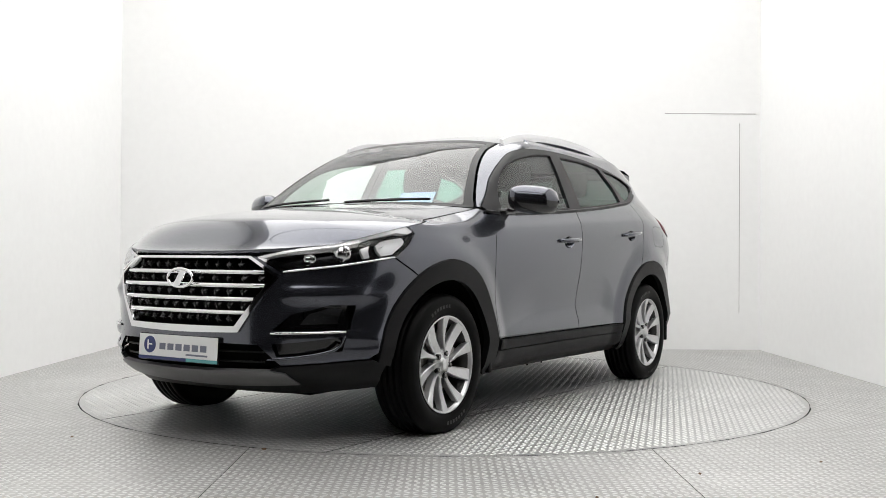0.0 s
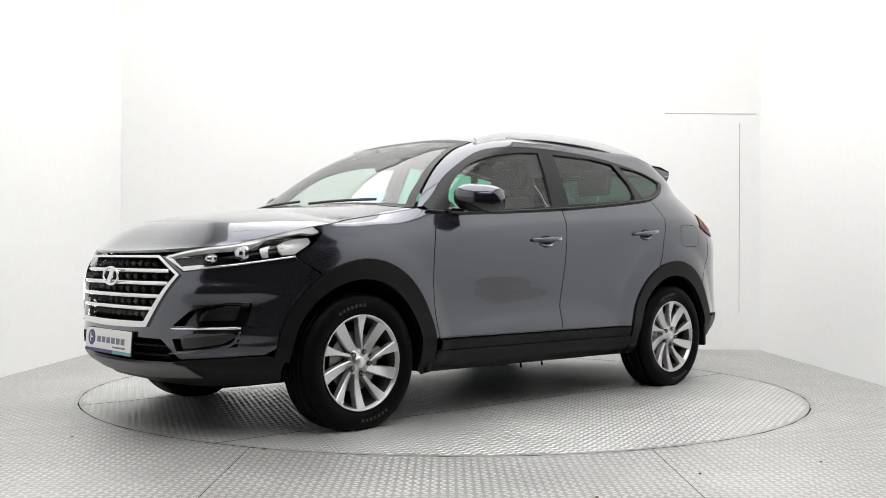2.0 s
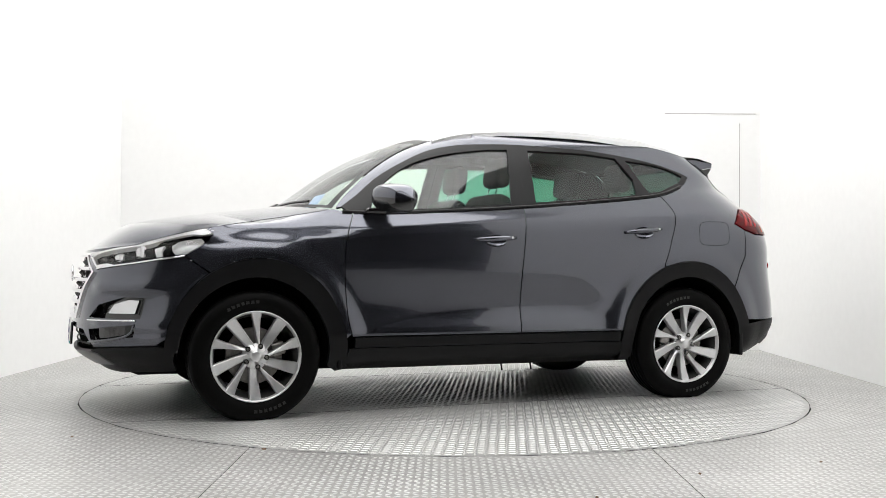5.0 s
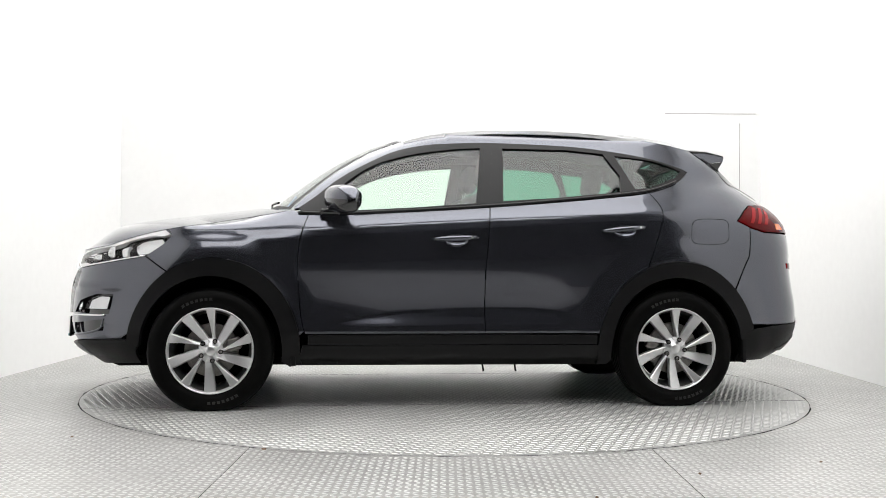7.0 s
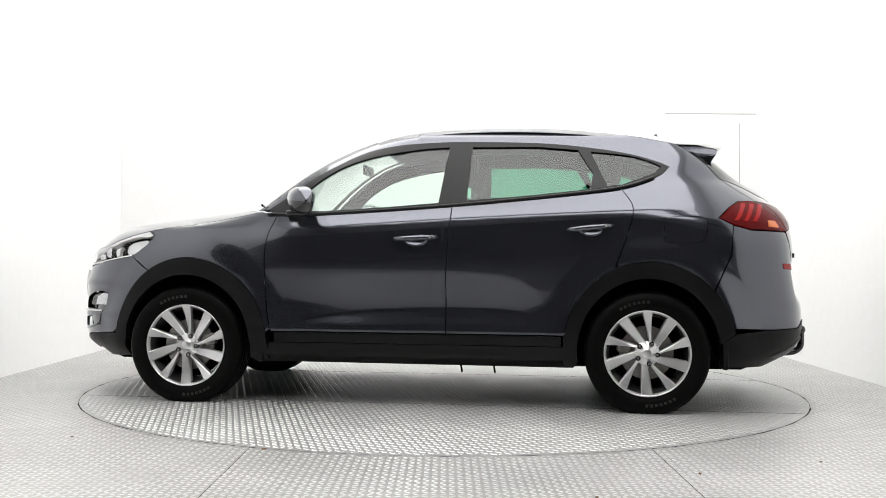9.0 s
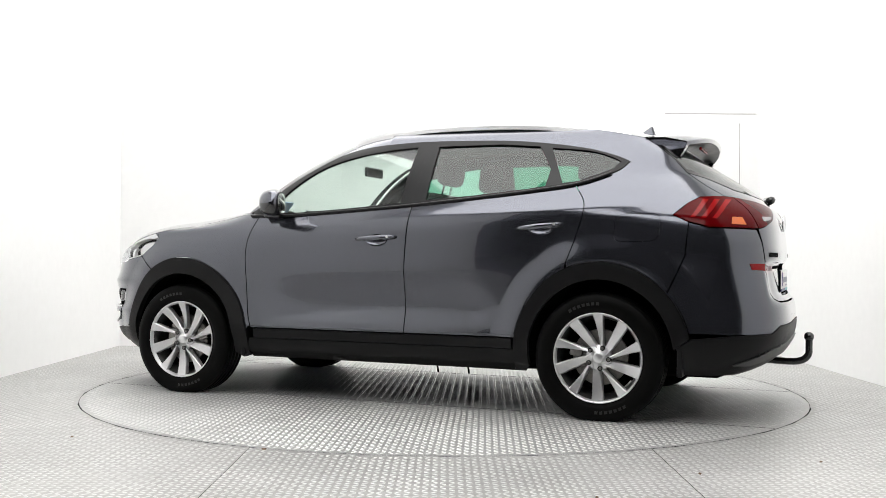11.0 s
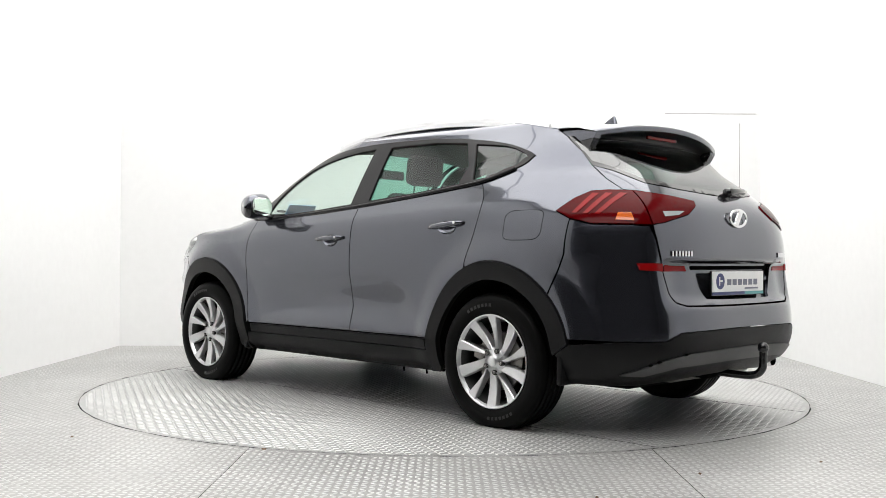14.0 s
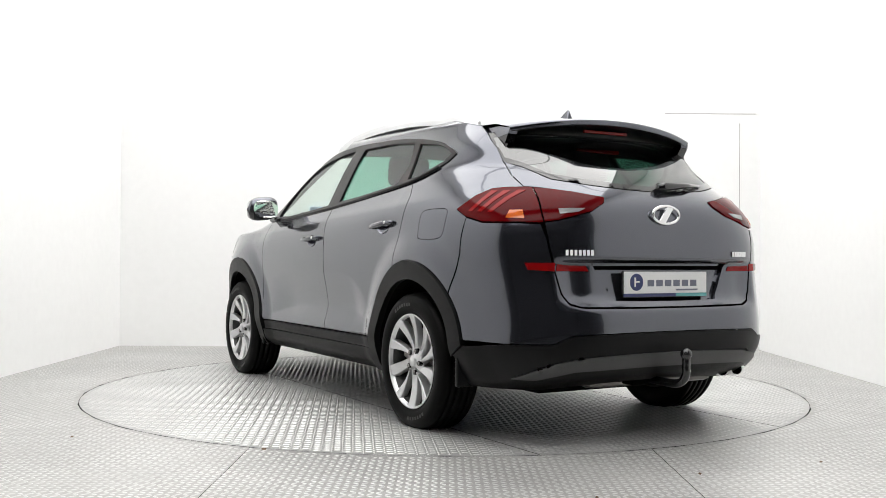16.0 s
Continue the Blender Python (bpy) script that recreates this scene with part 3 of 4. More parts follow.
GLASS_F = spline([(0.70, 1.125), (0.635, 1.245), (0.455, 1.378), (0.24, 1.452), (-0.02, 1.495), (-0.20, 1.508)], 6) + [(-0.155, 1.172), (0.2, 1.143), (0.53, 1.123)]
GLASS_R = [(-0.335, 1.508), (-0.72, 1.508), (-0.95, 1.488), (-1.035, 1.35), (-1.02, 1.252), (-0.95, 1.242), (-0.62, 1.208), (-0.315, 1.186)]
GLASS_Q = spline([(-1.02, 1.478), (-1.24, 1.452), (-1.36, 1.415), (-1.42, 1.386)], 4) + [(-1.38, 1.346), (-1.20, 1.277), (-1.115, 1.268)]


def ellipse(cx, cz, a, b, n=28):
    return [(cx + a * math.cos(2 * math.pi * k / n), cz + b * math.sin(2 * math.pi * k / n)) for k in range(n)]


def dented(cx, cz, a, b, depth):
    def fn(x, z):
        q = max(0.0, 1 - ((x - cx) / a) ** 2 - ((z - cz) / b) ** 2)
        return side(x, z) - Vector((0, depth * q ** 0.6, 0))
    return fn


def door_handle(door, cx, cz, tilt, m):
    sg = -1 if m else 1
    bm = bmesh.new()
    pts, rad = [], []
    for k in range(13):
        f = k / 12 * 2 - 1
        x, z = cx - 0.128 * f, cz + tilt * f + 0.004
        pts.append((x, sg * (side_y(x, z) + 0.004 + 0.034 * (1 - abs(f) ** 4)), z))
        rad.append(0.0085 + 0.006 * (1 - f * f))
    tube_bm(pts, rad, 10, bm)
    h = part("handle", bm, PAINT, door, "body-coloured pull handle", smooth=True)
    part("lock_cap", lathe_bm([(0, 0.006), (0.007, 0.006), (0.007, 0)], 12, "y", center=(cx - 0.09, sg * (side_y(cx, cz) + 0.038), cz + tilt * .8 + 0.005)), SATIN, h)


for m in (False, True):
    poly = [p for p in BONNET_EDGE if p[0] < 1.60] + [(0.875, 1.116), (0.80, 1.106)] + DOOR_F[1:-1]
    poly = poly + arch(a0=171, a1=58, **OUT_F) + [(1.695, 0.858), (1.60, 0.925), (1.555, 0.972)]
    skin("front_wing", poly, side, PAINT, car, mirror=m, step=0.018)
    # doors, each with its hollow behind the handle
    hollow = ellipse(-0.035, 0.957, 0.068, 0.036)
    top = list(reversed([p for p in TRIM_BOT if -0.225 < p[0] < 0.80]))
    front_door = skin("front_door", top + [(-0.235, 1.155), (-0.205, 0.78), (-0.205, SILL_Z), (0.815, SILL_Z)] + list(reversed(DOOR_F))[1:], side, PAINT, car, mirror=m, holes=[hollow], step=0.013)
    skin("handle_hollow", hollow, dented(-0.035, 0.957, 0.068, 0.036, 0.024), PAINT, front_door, step=0.015, gap=0, lip=0, mirror=m)
    door_handle(front_door, -0.03, 0.966, 0.006, m)
    hollow = ellipse(-1.02, 1.018, 0.068, 0.036)
    top = list(reversed([p for p in TRIM_BOT if -1.19 < p[0] < -0.245]))
    rear_door = skin("rear_door", list(reversed(top)) + [(-0.236, 1.155), (-0.206, 0.78), (-0.206, SILL_Z), (-0.88, SILL_Z)]
                     + arch(a0=11, a1=67, **OUT_R) + list(reversed(DOOR_R)), side, PAINT, car, mirror=m, holes=[hollow], step=0.013)
    skin("handle_hollow", hollow, dented(-1.02, 1.018, 0.068, 0.036, 0.024), PAINT, rear_door, step=0.015, gap=0, lip=0, mirror=m)
    door_handle(rear_door, -1.015, 1.027, 0.012, m)
    # rear quarter with the roof side and pillars
    poly = list(reversed(DOOR_R)) + list(reversed([p for p in TRIM_BOT if p[0] < -1.20])) + list(reversed(TRIM_TOP))[1:]
    poly += [(0.885, 1.128)] + PILLAR_EDGE[1:] + ROOF_EDGE[1:] + [(-1.60, 1.475), (-1.69, 1.40), (-1.755, 1.325), (-1.86, 1.25), (-1.955, 1.192), (-1.84, 1.186), (-1.785, 1.15), (-1.72, 1.088), (-1.80, 1.05), (-1.785, 0.88)]
    poly += arch(a0=137, a1=68, **OUT_R)
    quarter = skin("rear_quarter", poly, side, PAINT, car, mirror=m, step=0.018, holes=[] if m else [FUEL])
    if not m:
        skin("fuel_flap", FUEL, side, PAINT, quarter, step=0.02, gap=0.003)
    # window surround and panes
    frame_poly = TRIM_TOP[:-1] + TRIM_BOT[:-1]
    tr = skin("window_trim", frame_poly, side, TRIM, car, gap=0.001, out=0.005, holes=[GLASS_F, GLASS_R, GLASS_Q], mirror=m, label="satin black window surround")
    skin("front_door_window", GLASS_F, side, GLASS_SIDE, front_door, gap=-0.004, lip=0, out=-0.006, step=0.05, mirror=m, label="green-tinted side window")
    skin("rear_door_window", GLASS_R, side, GLASS_REAR, rear_door, gap=-0.004, lip=0, out=-0.006, step=0.05, mirror=m, label="dark privacy glass")
    skin("quarter_window", GLASS_Q, side, GLASS_REAR, quarter, gap=-0.004, lip=0, out=-0.004, step=0.05, mirror=m, label="dark privacy glass")
    sg = -1 if m else 1
    # pillar joint and belt moulding
    part("belt_moulding", tube_bm([(x, sg * (side_y(x, z) + 0.006), z + 0.004) for x, z in TRIM_BOT if x > -1.4], 0.009, 6), TRIM, tr, smooth=True)
    part("pillar_joint", tube_bm([(lerp(-0.275, -0.237, k / 6), sg * (side_y(-0.26, lerp(1.54, 1.16, k / 6)) + 0.002), lerp(1.54, 1.16, k / 6)) for k in range(7)], 0.004, 5), GAPDARK, tr)
    # wheel arch trim, sill
    skin("wheel_arch_trim", arch(a0=186, a1=5, n=40, **OUT_F) + arch(a0=3, a1=188, n=40, **IN_F) + [(0.90, 0.245), (0.832, 0.26)], side, CLAD, car, out=0.012, gap=0.001, step=0.022, lip=0.035, mirror=m, label="black plastic wheel arch trim")
    skin("wheel_arch_trim", arch(a0=167, a1=-8, n=40, **OUT_R) + [(-0.86, 0.25), (-0.93, 0.25)] + arch(a0=-8, a1=172, n=40, **IN_R), side, CLAD, car, out=0.012, gap=0.001, step=0.022, lip=0.035, mirror=m, label="black plastic wheel arch trim")
    skin("door_trim", [(0.80, 0.365), (0.80, 0.42), (-0.86, 0.42), (-0.86, 0.365)], side, CLAD, car, out=0.008, gap=0.001, mirror=m, label="black lower door strip")
    skin("sill", [(0.86, 0.24), (0.83, 0.36), (-0.88, 0.36), (-0.90, 0.235)], lambda x, z: side(x, z) + Vector((0, 0.01 - 0.05 * smooth01((0.30 - z) / 0.08), 0)), CLAD, car, gap=0.001, mirror=m, label="black plastic sill")
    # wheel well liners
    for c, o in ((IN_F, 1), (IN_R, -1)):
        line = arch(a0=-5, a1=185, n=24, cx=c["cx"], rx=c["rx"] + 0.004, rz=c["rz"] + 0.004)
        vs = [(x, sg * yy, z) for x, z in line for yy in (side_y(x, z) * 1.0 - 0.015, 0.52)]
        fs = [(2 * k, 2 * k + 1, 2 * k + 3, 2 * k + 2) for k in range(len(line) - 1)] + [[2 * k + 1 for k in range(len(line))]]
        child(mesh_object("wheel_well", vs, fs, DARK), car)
    # mud flaps
    for x0, x1, zt in ((0.875, 0.945, 0.45), (-1.765, -1.70, 0.47)):
        bm = box_bm(x0 - 0.008, x0 + 0.02, 0.72, 0.888, 0.25, zt, 0.008)
        for v in bm.verts:
            v.co.y *= sg
        part("mud_flap", bm, CLAD, car, "black rubber mud flap", smooth=False)
    # roof rail
    line = spline([(0.25, 1.552), (0.15, 1.582), (0.0, 1.610), (-0.3, 1.632), (-0.75, 1.630), (-1.15, 1.596), (-1.36, 1.562), (-1.44, 1.540)], 6)
    bm = bmesh.new()
    rows = []
    for x, z in line:
        y = 0.588 - 0.02 * smooth01((-0.9 - x) / .6)
        rows.append([bm.verts.new((x, sg * (y + dy), z + dz)) for dy, dz in ((0.018, -0.026), (0.014, -0.002), (0.005, 0.020), (-0.004, 0.027), (-0.012, 0.024), (-0.016, -0.03))])
    for p, q in zip(rows, rows[1:]):
        for i in range(6):
            bm.faces.new((p[i], p[(i + 1) % 6], q[(i + 1) % 6], q[i]))
    bm.faces.new(rows[0]), bm.faces.new(rows[-1])
    bmesh.ops.recalc_face_normals(bm, faces=bm.faces)
    part("roof_rail", bm, SATIN, car, "satin silver roof rail")
    # door mirror
    def mirror_bm(lo, hi):
        bm = bmesh.new()
        rings = []
        for i in range(13):
            v = -1 + 2 * i / 12
            v = max(min(v, 0.999), -0.999)
            ring = []
            for k in range(17):
                a = lerp(lo, hi, k / 16)
                r = (1 - abs(v) ** 3) ** (1 / 2.6)
                cx, cz = math.cos(a), math.sin(a)
                X = 0.095 * r * math.copysign(abs(cx) ** 0.75, cx)
                if cx < 0:
                    X *= 0.55
                ring.append(bm.verts.new((0.60 + X - 0.05 * v, sg * (0.995 + 0.124 * v), 1.180 + 0.079 * r * math.copysign(abs(cz) ** 0.8, cz) - 0.012 * v)))
            rings.append(ring)
        for p, q in zip(rings, rings[1:]):
            for k in range(16):
                bm.faces.new((p[k], p[k + 1], q[k + 1], q[k]))
        bmesh.ops.recalc_face_normals(bm, faces=bm.faces)
        return bm
    mir = part("door_mirror", mirror_bm(-math.pi + 0.1, 0.02), GLOSSBLACK, car, "body-coloured door mirror with gloss black base", smooth=True)
    part("mirror_cap", mirror_bm(0.02, math.pi + 0.1), PAINT, mir, "slate painted cap", smooth=True)
    bm = bmesh.new()
    ring = [bm.verts.new((0.548 - 0.045 * 0.82 * math.cos(2 * math.pi * k / 24) ** 1, sg * (0.99 + 0.098 * math.copysign(abs(math.cos(2 * math.pi * k / 24)) ** .7, math.cos(2 * math.pi * k / 24))),
                          1.176 + 0.056 * math.copysign(abs(math.sin(2 * math.pi * k / 24)) ** .7, math.sin(2 * math.pi * k / 24)))) for k in range(24)]
    bm.faces.new(ring)
    part("mirror_glass", bm, MIRRORGLASS, mir, "mirror glass")
    part("repeater", tube_bm([(0.672 - 0.004 * k * k, sg * (0.93 + 0.022 * k), 1.176 - 0.002 * k) for k in range(7)], 0.007, 6), WHITELAMP, mir, "clear indicator strip")
    part("mirror_arm", box_bm(0.62, 0.74, sg * 0.90 if sg < 0 else 0.80, -0.80 if sg < 0 else 0.90, 1.095, 1.13, 0.015), GLOSSBLACK, mir)

# bonnet, screen, roof
skin("bonnet", sheet(0.0, 0.955), bonnet_fn, PAINT, car, step=0.035)
part("cowl", box_bm(0.86, 1.06, -0.72, 0.72, 1.02, 1.085, 0.02), DASHMAT, car)
screen = skin("windscreen", sheet(-0.02, 1.0, -0.97, 0.97), screen_fn, GLASS_FRONT, car, lip=0.0, step=0.05, label="clear laminated windscreen")
skin("screen_surround", sheet(-0.02, 1.0, -0.985, 0.985), screen_fn, TRIM, screen, lip=0.0, out=0.001, step=0.05, gap=0,
     holes=[[(0.05, -0.925), (1.11, -0.925), (1.11, 0.925), (0.05, 0.925)]])
skin("roof_panel", sheet(0.0, 1.0), roof_fn, PAINT, car, step=0.04)
skin("headliner", sheet(-0.02, 1.02, -0.98, 0.98), lambda u, t: roof_fn(u, t) - Vector((0, 0, 0.04)), HEADLINER, car, step=0.08, lip=0, gap=0)
for y0 in (0.28, -0.40):
    pts = [screen_fn(0.015 + 0.006 * k, (y0 + 0.06 * k - 0.25) / 0.8) + Vector((0.012, 0, 0.014)) for k in range(10)]
    part("wiper", tube_bm(pts, 0.008, 6), GLOSSBLACK, car, "black windscreen wiper")

# ---- nose ----
HEX = [(LF, 0.855)] + fy((0.37, 0.855), (0.515, 0.768), (0.35, 0.52)) + [(LF, 0.512)]
HEX_IN = [(LF, 0.846)] + fy((0.364, 0.846), (0.498, 0.767), (0.333, 0.545)) + [(LF, 0.542)]
FOG = fy((0.50, 0.53), (0.575, 0.60), (0.70, 0.642), (0.765, 0.64), (0.752, 0.53))
VENT = fy((0.50, 0.468), (0.60, 0.478), (0.745, 0.502), (0.735, 0.435), (0.52, 0.41))
LAMP = fy((0.395, 0.858), (0.53, 0.788), (0.64, 0.804), (0.74, 0.822)) + fx((1.695, 0.858), (1.60, 0.925), (1.545, 0.985), (1.575, 1.008), (1.64, 0.996), (1.73, 0.976), (1.80, 0.957), (1.88, 0.933)) + fy((0.60, 0.905), (0.49, 0.882))


def flip_s(poly):
    return [(2 * LF - s, z) for s, z in poly]


low_edge = fx((1.835, 0.395)) + fy((0.70, 0.385), (0.53, 0.372), (0.44, 0.462)) + [(LF, 0.468)]
half = [(LF, 0.862)] + fy((0.392, 0.86), (0.527, 0.784), (0.64, 0.799), (0.74, 0.818)) + fx(*between((1.697, 0.855), (1.577, 0.772))) + fx(*arch(a0=57, a1=10, **OUT_F)) + low_edge
bumper = skin("front_bumper", both(half), front, PAINT, car, step=0.028, holes=[both(HEX), FOG, VENT, flip_s(FOG), flip_s(VENT)])
grille = skin("grille", both([(LF, 0.85)] + fy((0.37, 0.85), (0.51, 0.768), (0.35, 0.525)) + [(LF, 0.52)]), front, DARK, bumper, gap=0, lip=0, out=-0.055, step=0.05, label="black mesh grille with chrome bars")
skin("grille_frame", both(HEX), front, CHROME, grille, gap=-0.002, out=0.012, lip=0.05, step=0.02, holes=[both(HEX_IN)], label="bright chrome frame")


def hex_halfwidth(z):
    return lerp(0.493, 0.362, (z - 0.766) / 0.072) if z > 0.766 else lerp(0.337, 0.493, (z - 0.540) / 0.226)


for z in (0.787, 0.727, 0.666, 0.606):
    w = hex_halfwidth(z) - 0.004
    bm = bmesh.new()
    n = 24
    rows = []
    for k in range(n + 1):
        y = lerp(-w, w, k / n)
        p = front(front_sy(y, z), z)
        rows.append([bm.verts.new(p + Vector(o)) for o in ((-0.03, 0, 0.010), (0.002, 0, 0.009), (0.006, 0, 0), (0.002, 0, -0.009), (-0.03, 0, -0.010))])
    for a, b in zip(rows, rows[1:]):
        for i in range(4):
            bm.faces.new((a[i], a[i + 1], b[i + 1], b[i]))
    bmesh.ops.recalc_face_normals(bm, faces=bm.faces)
    part("grille_bar", bm, CHROME, grille, smooth=True)
def stud_mesh():
    bm = bmesh.new()
    c = bm.verts.new((0.022, 0, 0.002))
    ring = [bm.verts.new((0, 0.030 * math.cos(a), 0.022 * math.sin(a))) for a in [math.pi / 2 + k * math.pi / 3 for k in range(6)]]
    inn = [bm.verts.new((0.006, 0.012 * math.cos(a), 0.010 * math.sin(a))) for a in [math.pi / 2 + math.pi / 6 + k * math.pi / 3 for k in range(6)]]
    for k in range(6):
        bm.faces.new((c, ring[k], inn[k])), bm.faces.new((c, inn[k], ring[(k + 1) % 6]))
    bmesh.ops.recalc_face_normals(bm, faces=bm.faces)
    me = bpy.data.meshes.new("grille_stud")
    bm.to_mesh(me)
    bm.free()
    me.materials.append(GLOSSBLACK)
    return me


STUD = stud_mesh()
for r, z in enumerate((0.818, 0.757, 0.697, 0.636, 0.575)):
    w = hex_halfwidth(z) - 0.03
    n = 11
    for k in range(n):
        y = lerp(-w, w, (k + 0.5 * (r % 2)) / n)
        ob = child(new("grille_stud", STUD), grille)
        ob.location = front(front_sy(y, z), z) + Vector((-0.035, 0, 0))


def badge(parent, cx, cz, sx, w=0.082, h=0.042):
    """A chrome oval ring with a plain slanted shape inside, facing along x."""
    bm = bmesh.new()
    n, k2 = 40, 8
    rings = []
    for k in range(n):
        a = 2 * math.pi * k / n
        c = Vector((0, w * math.cos(a), h * math.sin(a)))
        nrm = Vector((0, math.cos(a) / w, math.sin(a) / h)).normalized()
        rings.append([bm.verts.new(Vector((cx, 0, cz)) + c + 0.0075 * (math.cos(b) * nrm + math.sin(b) * Vector((0.8, 0, 0)))) for b in [2 * math.pi * i / k2 for i in range(k2)]])
    for k in range(n):
        a, b = rings[k], rings[(k + 1) % n]
        for i in range(k2):
            bm.faces.new((a[i], a[(i + 1) % k2], b[(i + 1) % k2], b[i]))
    bmesh.ops.recalc_face_normals(bm, faces=bm.faces)
    ob = part("badge", bm, CHROME, parent, "chrome oval badge", smooth=True)
    bm = bmesh.new()
    box_bm(-0.004, 0.004, -0.022, 0.022, -h * 0.9, h * 0.9, 0.002, bm=bm)
    for v in bm.verts:
        v.co.y += sx * v.co.z * 0.7
        v.co += Vector((cx, 0, cz))
    part("badge_bar", bm, CHROME, ob)
    return ob


badge(grille, 2.232, 0.757, 1)


def plate(parent, cx, cz, sx, lean):
    """A white show plate with print: bars stand for the lettering."""
    o = tagged(new("show_plate"), "white dealer plate with navy print and coloured foot strip")
    o.parent = parent
    o.matrix_basis = pose(cx, 0, cz, 0, lean, 0 if sx > 0 else 180)
    b = part("backing", box_bm(-0.014, 0.0, -0.265, 0.265, -0.064, 0.060, 0.006), GLOSSBLACK, o)
    part("face", box_bm(0.0, 0.004, -0.26, 0.26, -0.045, 0.057, 0.0015), PLATEWHITE, o)
    part("foot_strip", box_bm(0.0, 0.0045, -0.26, 0.06, -0.060, -0.0455), NAVY, o, "navy strip")
    part("foot_strip", box_bm(0.0, 0.0045, 0.062, 0.26, -0.060, -0.0455), TEAL, o, "teal strip")
    # round emblem
    bm = lathe_bm([(0.0, 0.0062), (0.039, 0.0062), (0.040, 0.004)], 28, "x", center=(0, -0.185, 0.008))
    part("emblem", bm, NAVY, o, "navy disc")
    bm = bmesh.new()
    box_bm(0.0064, 0.007, -0.200, -0.191, -0.014, 0.030, bm=bm)
    box_bm(0.0064, 0.007, -0.189, -0.168, 0.006, 0.013, bm=bm)
    part("emblem_mark", bm, PLATEWHITE, o)
    for k in range(6):
        part("print_bar", box_bm(0.0042, 0.0052, -0.118 + k * 0.054, -0.118 + k * 0.054 + 0.040, -0.012, 0.018), GREYINK, o)
    part("print_bar", box_bm(0.0042, 0.005, 0.06, 0.20, -0.033, -0.025), GREYINK, o, "small grey print")
    return o


plate(car, 2.242, 0.432, 1, -3)

for s, FL in ((1, lambda p: p), (-1, flip_s)):
    # fog lamp pocket with its lamp
    pocket = skin("fog_lamp_pocket", FL(FOG), front, GLOSSBLACK, bumper, gap=-0.004, out=-0.05, lip=0, step=0.05)
    lampo = FL(fy((0.60, 0.553), (0.635, 0.605), (0.70, 0.628), (0.74, 0.626), (0.725, 0.553)))
    fog = skin("fog_lamp", lampo, front, CHROME, pocket, gap=0.004, out=-0.035, lip=0, step=0.03, label="chrome-backed fog lamp")
    skin("lens", lampo, front, LENS, fog, gap=0, out=-0.012, lip=0.02, step=0.03)
    # thin chrome bar drawn in place of the painted ledge's bright reflection
    p = [front(front_sy(lerp(0.50, 0.745, k / 10), 0.5), lerp(0.516, 0.522, k / 10)) + Vector((0.006, 0, 0)) for k in range(11)]
    part("fog_strip", tube_bm([(a.x, s * a.y, a.z) for a in p], 0.006, 6), CHROME, bumper, "thin chrome bar standing for the ledge's bright reflection", smooth=True)
    ridge = spline([(0.48, 0.398), (0.57, 0.407), (0.66, 0.422), (0.72, 0.447), (0.742, 0.505)], 6)
    p = [front(front_sy(y, z), z) for y, z in ridge]
    part("vent_ridge", tube_bm([(a.x, s * a.y, a.z) for a in p], [0.003 + 0.005 * math.sin(math.pi * k / (len(p) - 1)) ** 0.5 for k in range(len(p))], 10), PAINT, bumper, "raised painted ridge", smooth=True)
    skin("side_vent", FL(VENT), front, GLOSSBLACK, bumper, gap=-0.004, out=-0.03, lip=0, step=0.05)
    # headlamp: dark bowl, chrome eyebrow, projector, light guide, clear cover
    head = skin("headlamp", FL(LAMP), front, LAMPBOWL, car, gap=-0.006, out=-0.06, lip=0, step=0.04, label="clear headlamp with chrome brow and projector lens")
    brow = fy((0.395, 0.858), (0.41, 0.846), (0.49, 0.868), (0.60, 0.890)) + fx((1.88, 0.916), (1.80, 0.939), (1.73, 0.957), (1.66, 0.972), (1.60, 0.968), (1.545, 0.985), (1.575, 1.008), (1.64, 0.996), (1.73, 0.976), (1.80, 0.957), (1.88, 0.933)) + fy((0.60, 0.905), (0.49, 0.882))
    skin("brow", FL(brow), front, BROW, head, gap=0.001, out=-0.004, lip=0.03, step=0.025, label="bright silver brow")
    foot = fy((0.40, 0.852), (0.53, 0.788), (0.64, 0.808), (0.60, 0.816), (0.515, 0.806), (0.45, 0.845))
    skin("lamp_foot", FL(foot), front, CHROME, head, gap=0, out=0.004, lip=0.02, step=0.02)
    for yy, zz, r in ((0.70, 0.872, 0.042), (0.60, 0.845, 0.024)):
        c = front(front_sy(yy, zz), zz) - Vector((0.05, 0.02, 0))
        part("projector", lathe_bm([(0, 0.028), (r * .5, 0.024), (r * .85, 0.012), (r, 0.0), (r * 1.12, 0.004), (r * 1.2, -0.02)], 24, "x", center=(c.x, s * c.y, c.z)), CHROME, head, "bright projector lens", smooth=True)
    foot_line = fy((0.53, 0.790), (0.64, 0.805), (0.74, 0.823)) + fx((1.695, 0.859))
    part("lamp_edge", tube_bm([Vector((p.x + 0.004, s * (p.y + 0.002), p.z)) for p in (front(*q) for q in spline(foot_line, 5))], 0.005, 6), CHROME, head, "thin chrome edge", smooth=True)
    g = fx((1.845, 0.905), (1.80, 0.92), (1.815, 0.856), (1.84, 0.852))
    skin("light_guide", FL(g), front, BROW, head, gap=0, out=-0.02, lip=0.02, step=0.02)
    g = fx((1.765, 0.926), (1.70, 0.944), (1.62, 0.958), (1.605, 0.938), (1.69, 0.874), (1.75, 0.866))
    skin("reflector", FL(g), front, BROW, head, gap=0, out=-0.03, lip=0.02, step=0.02)
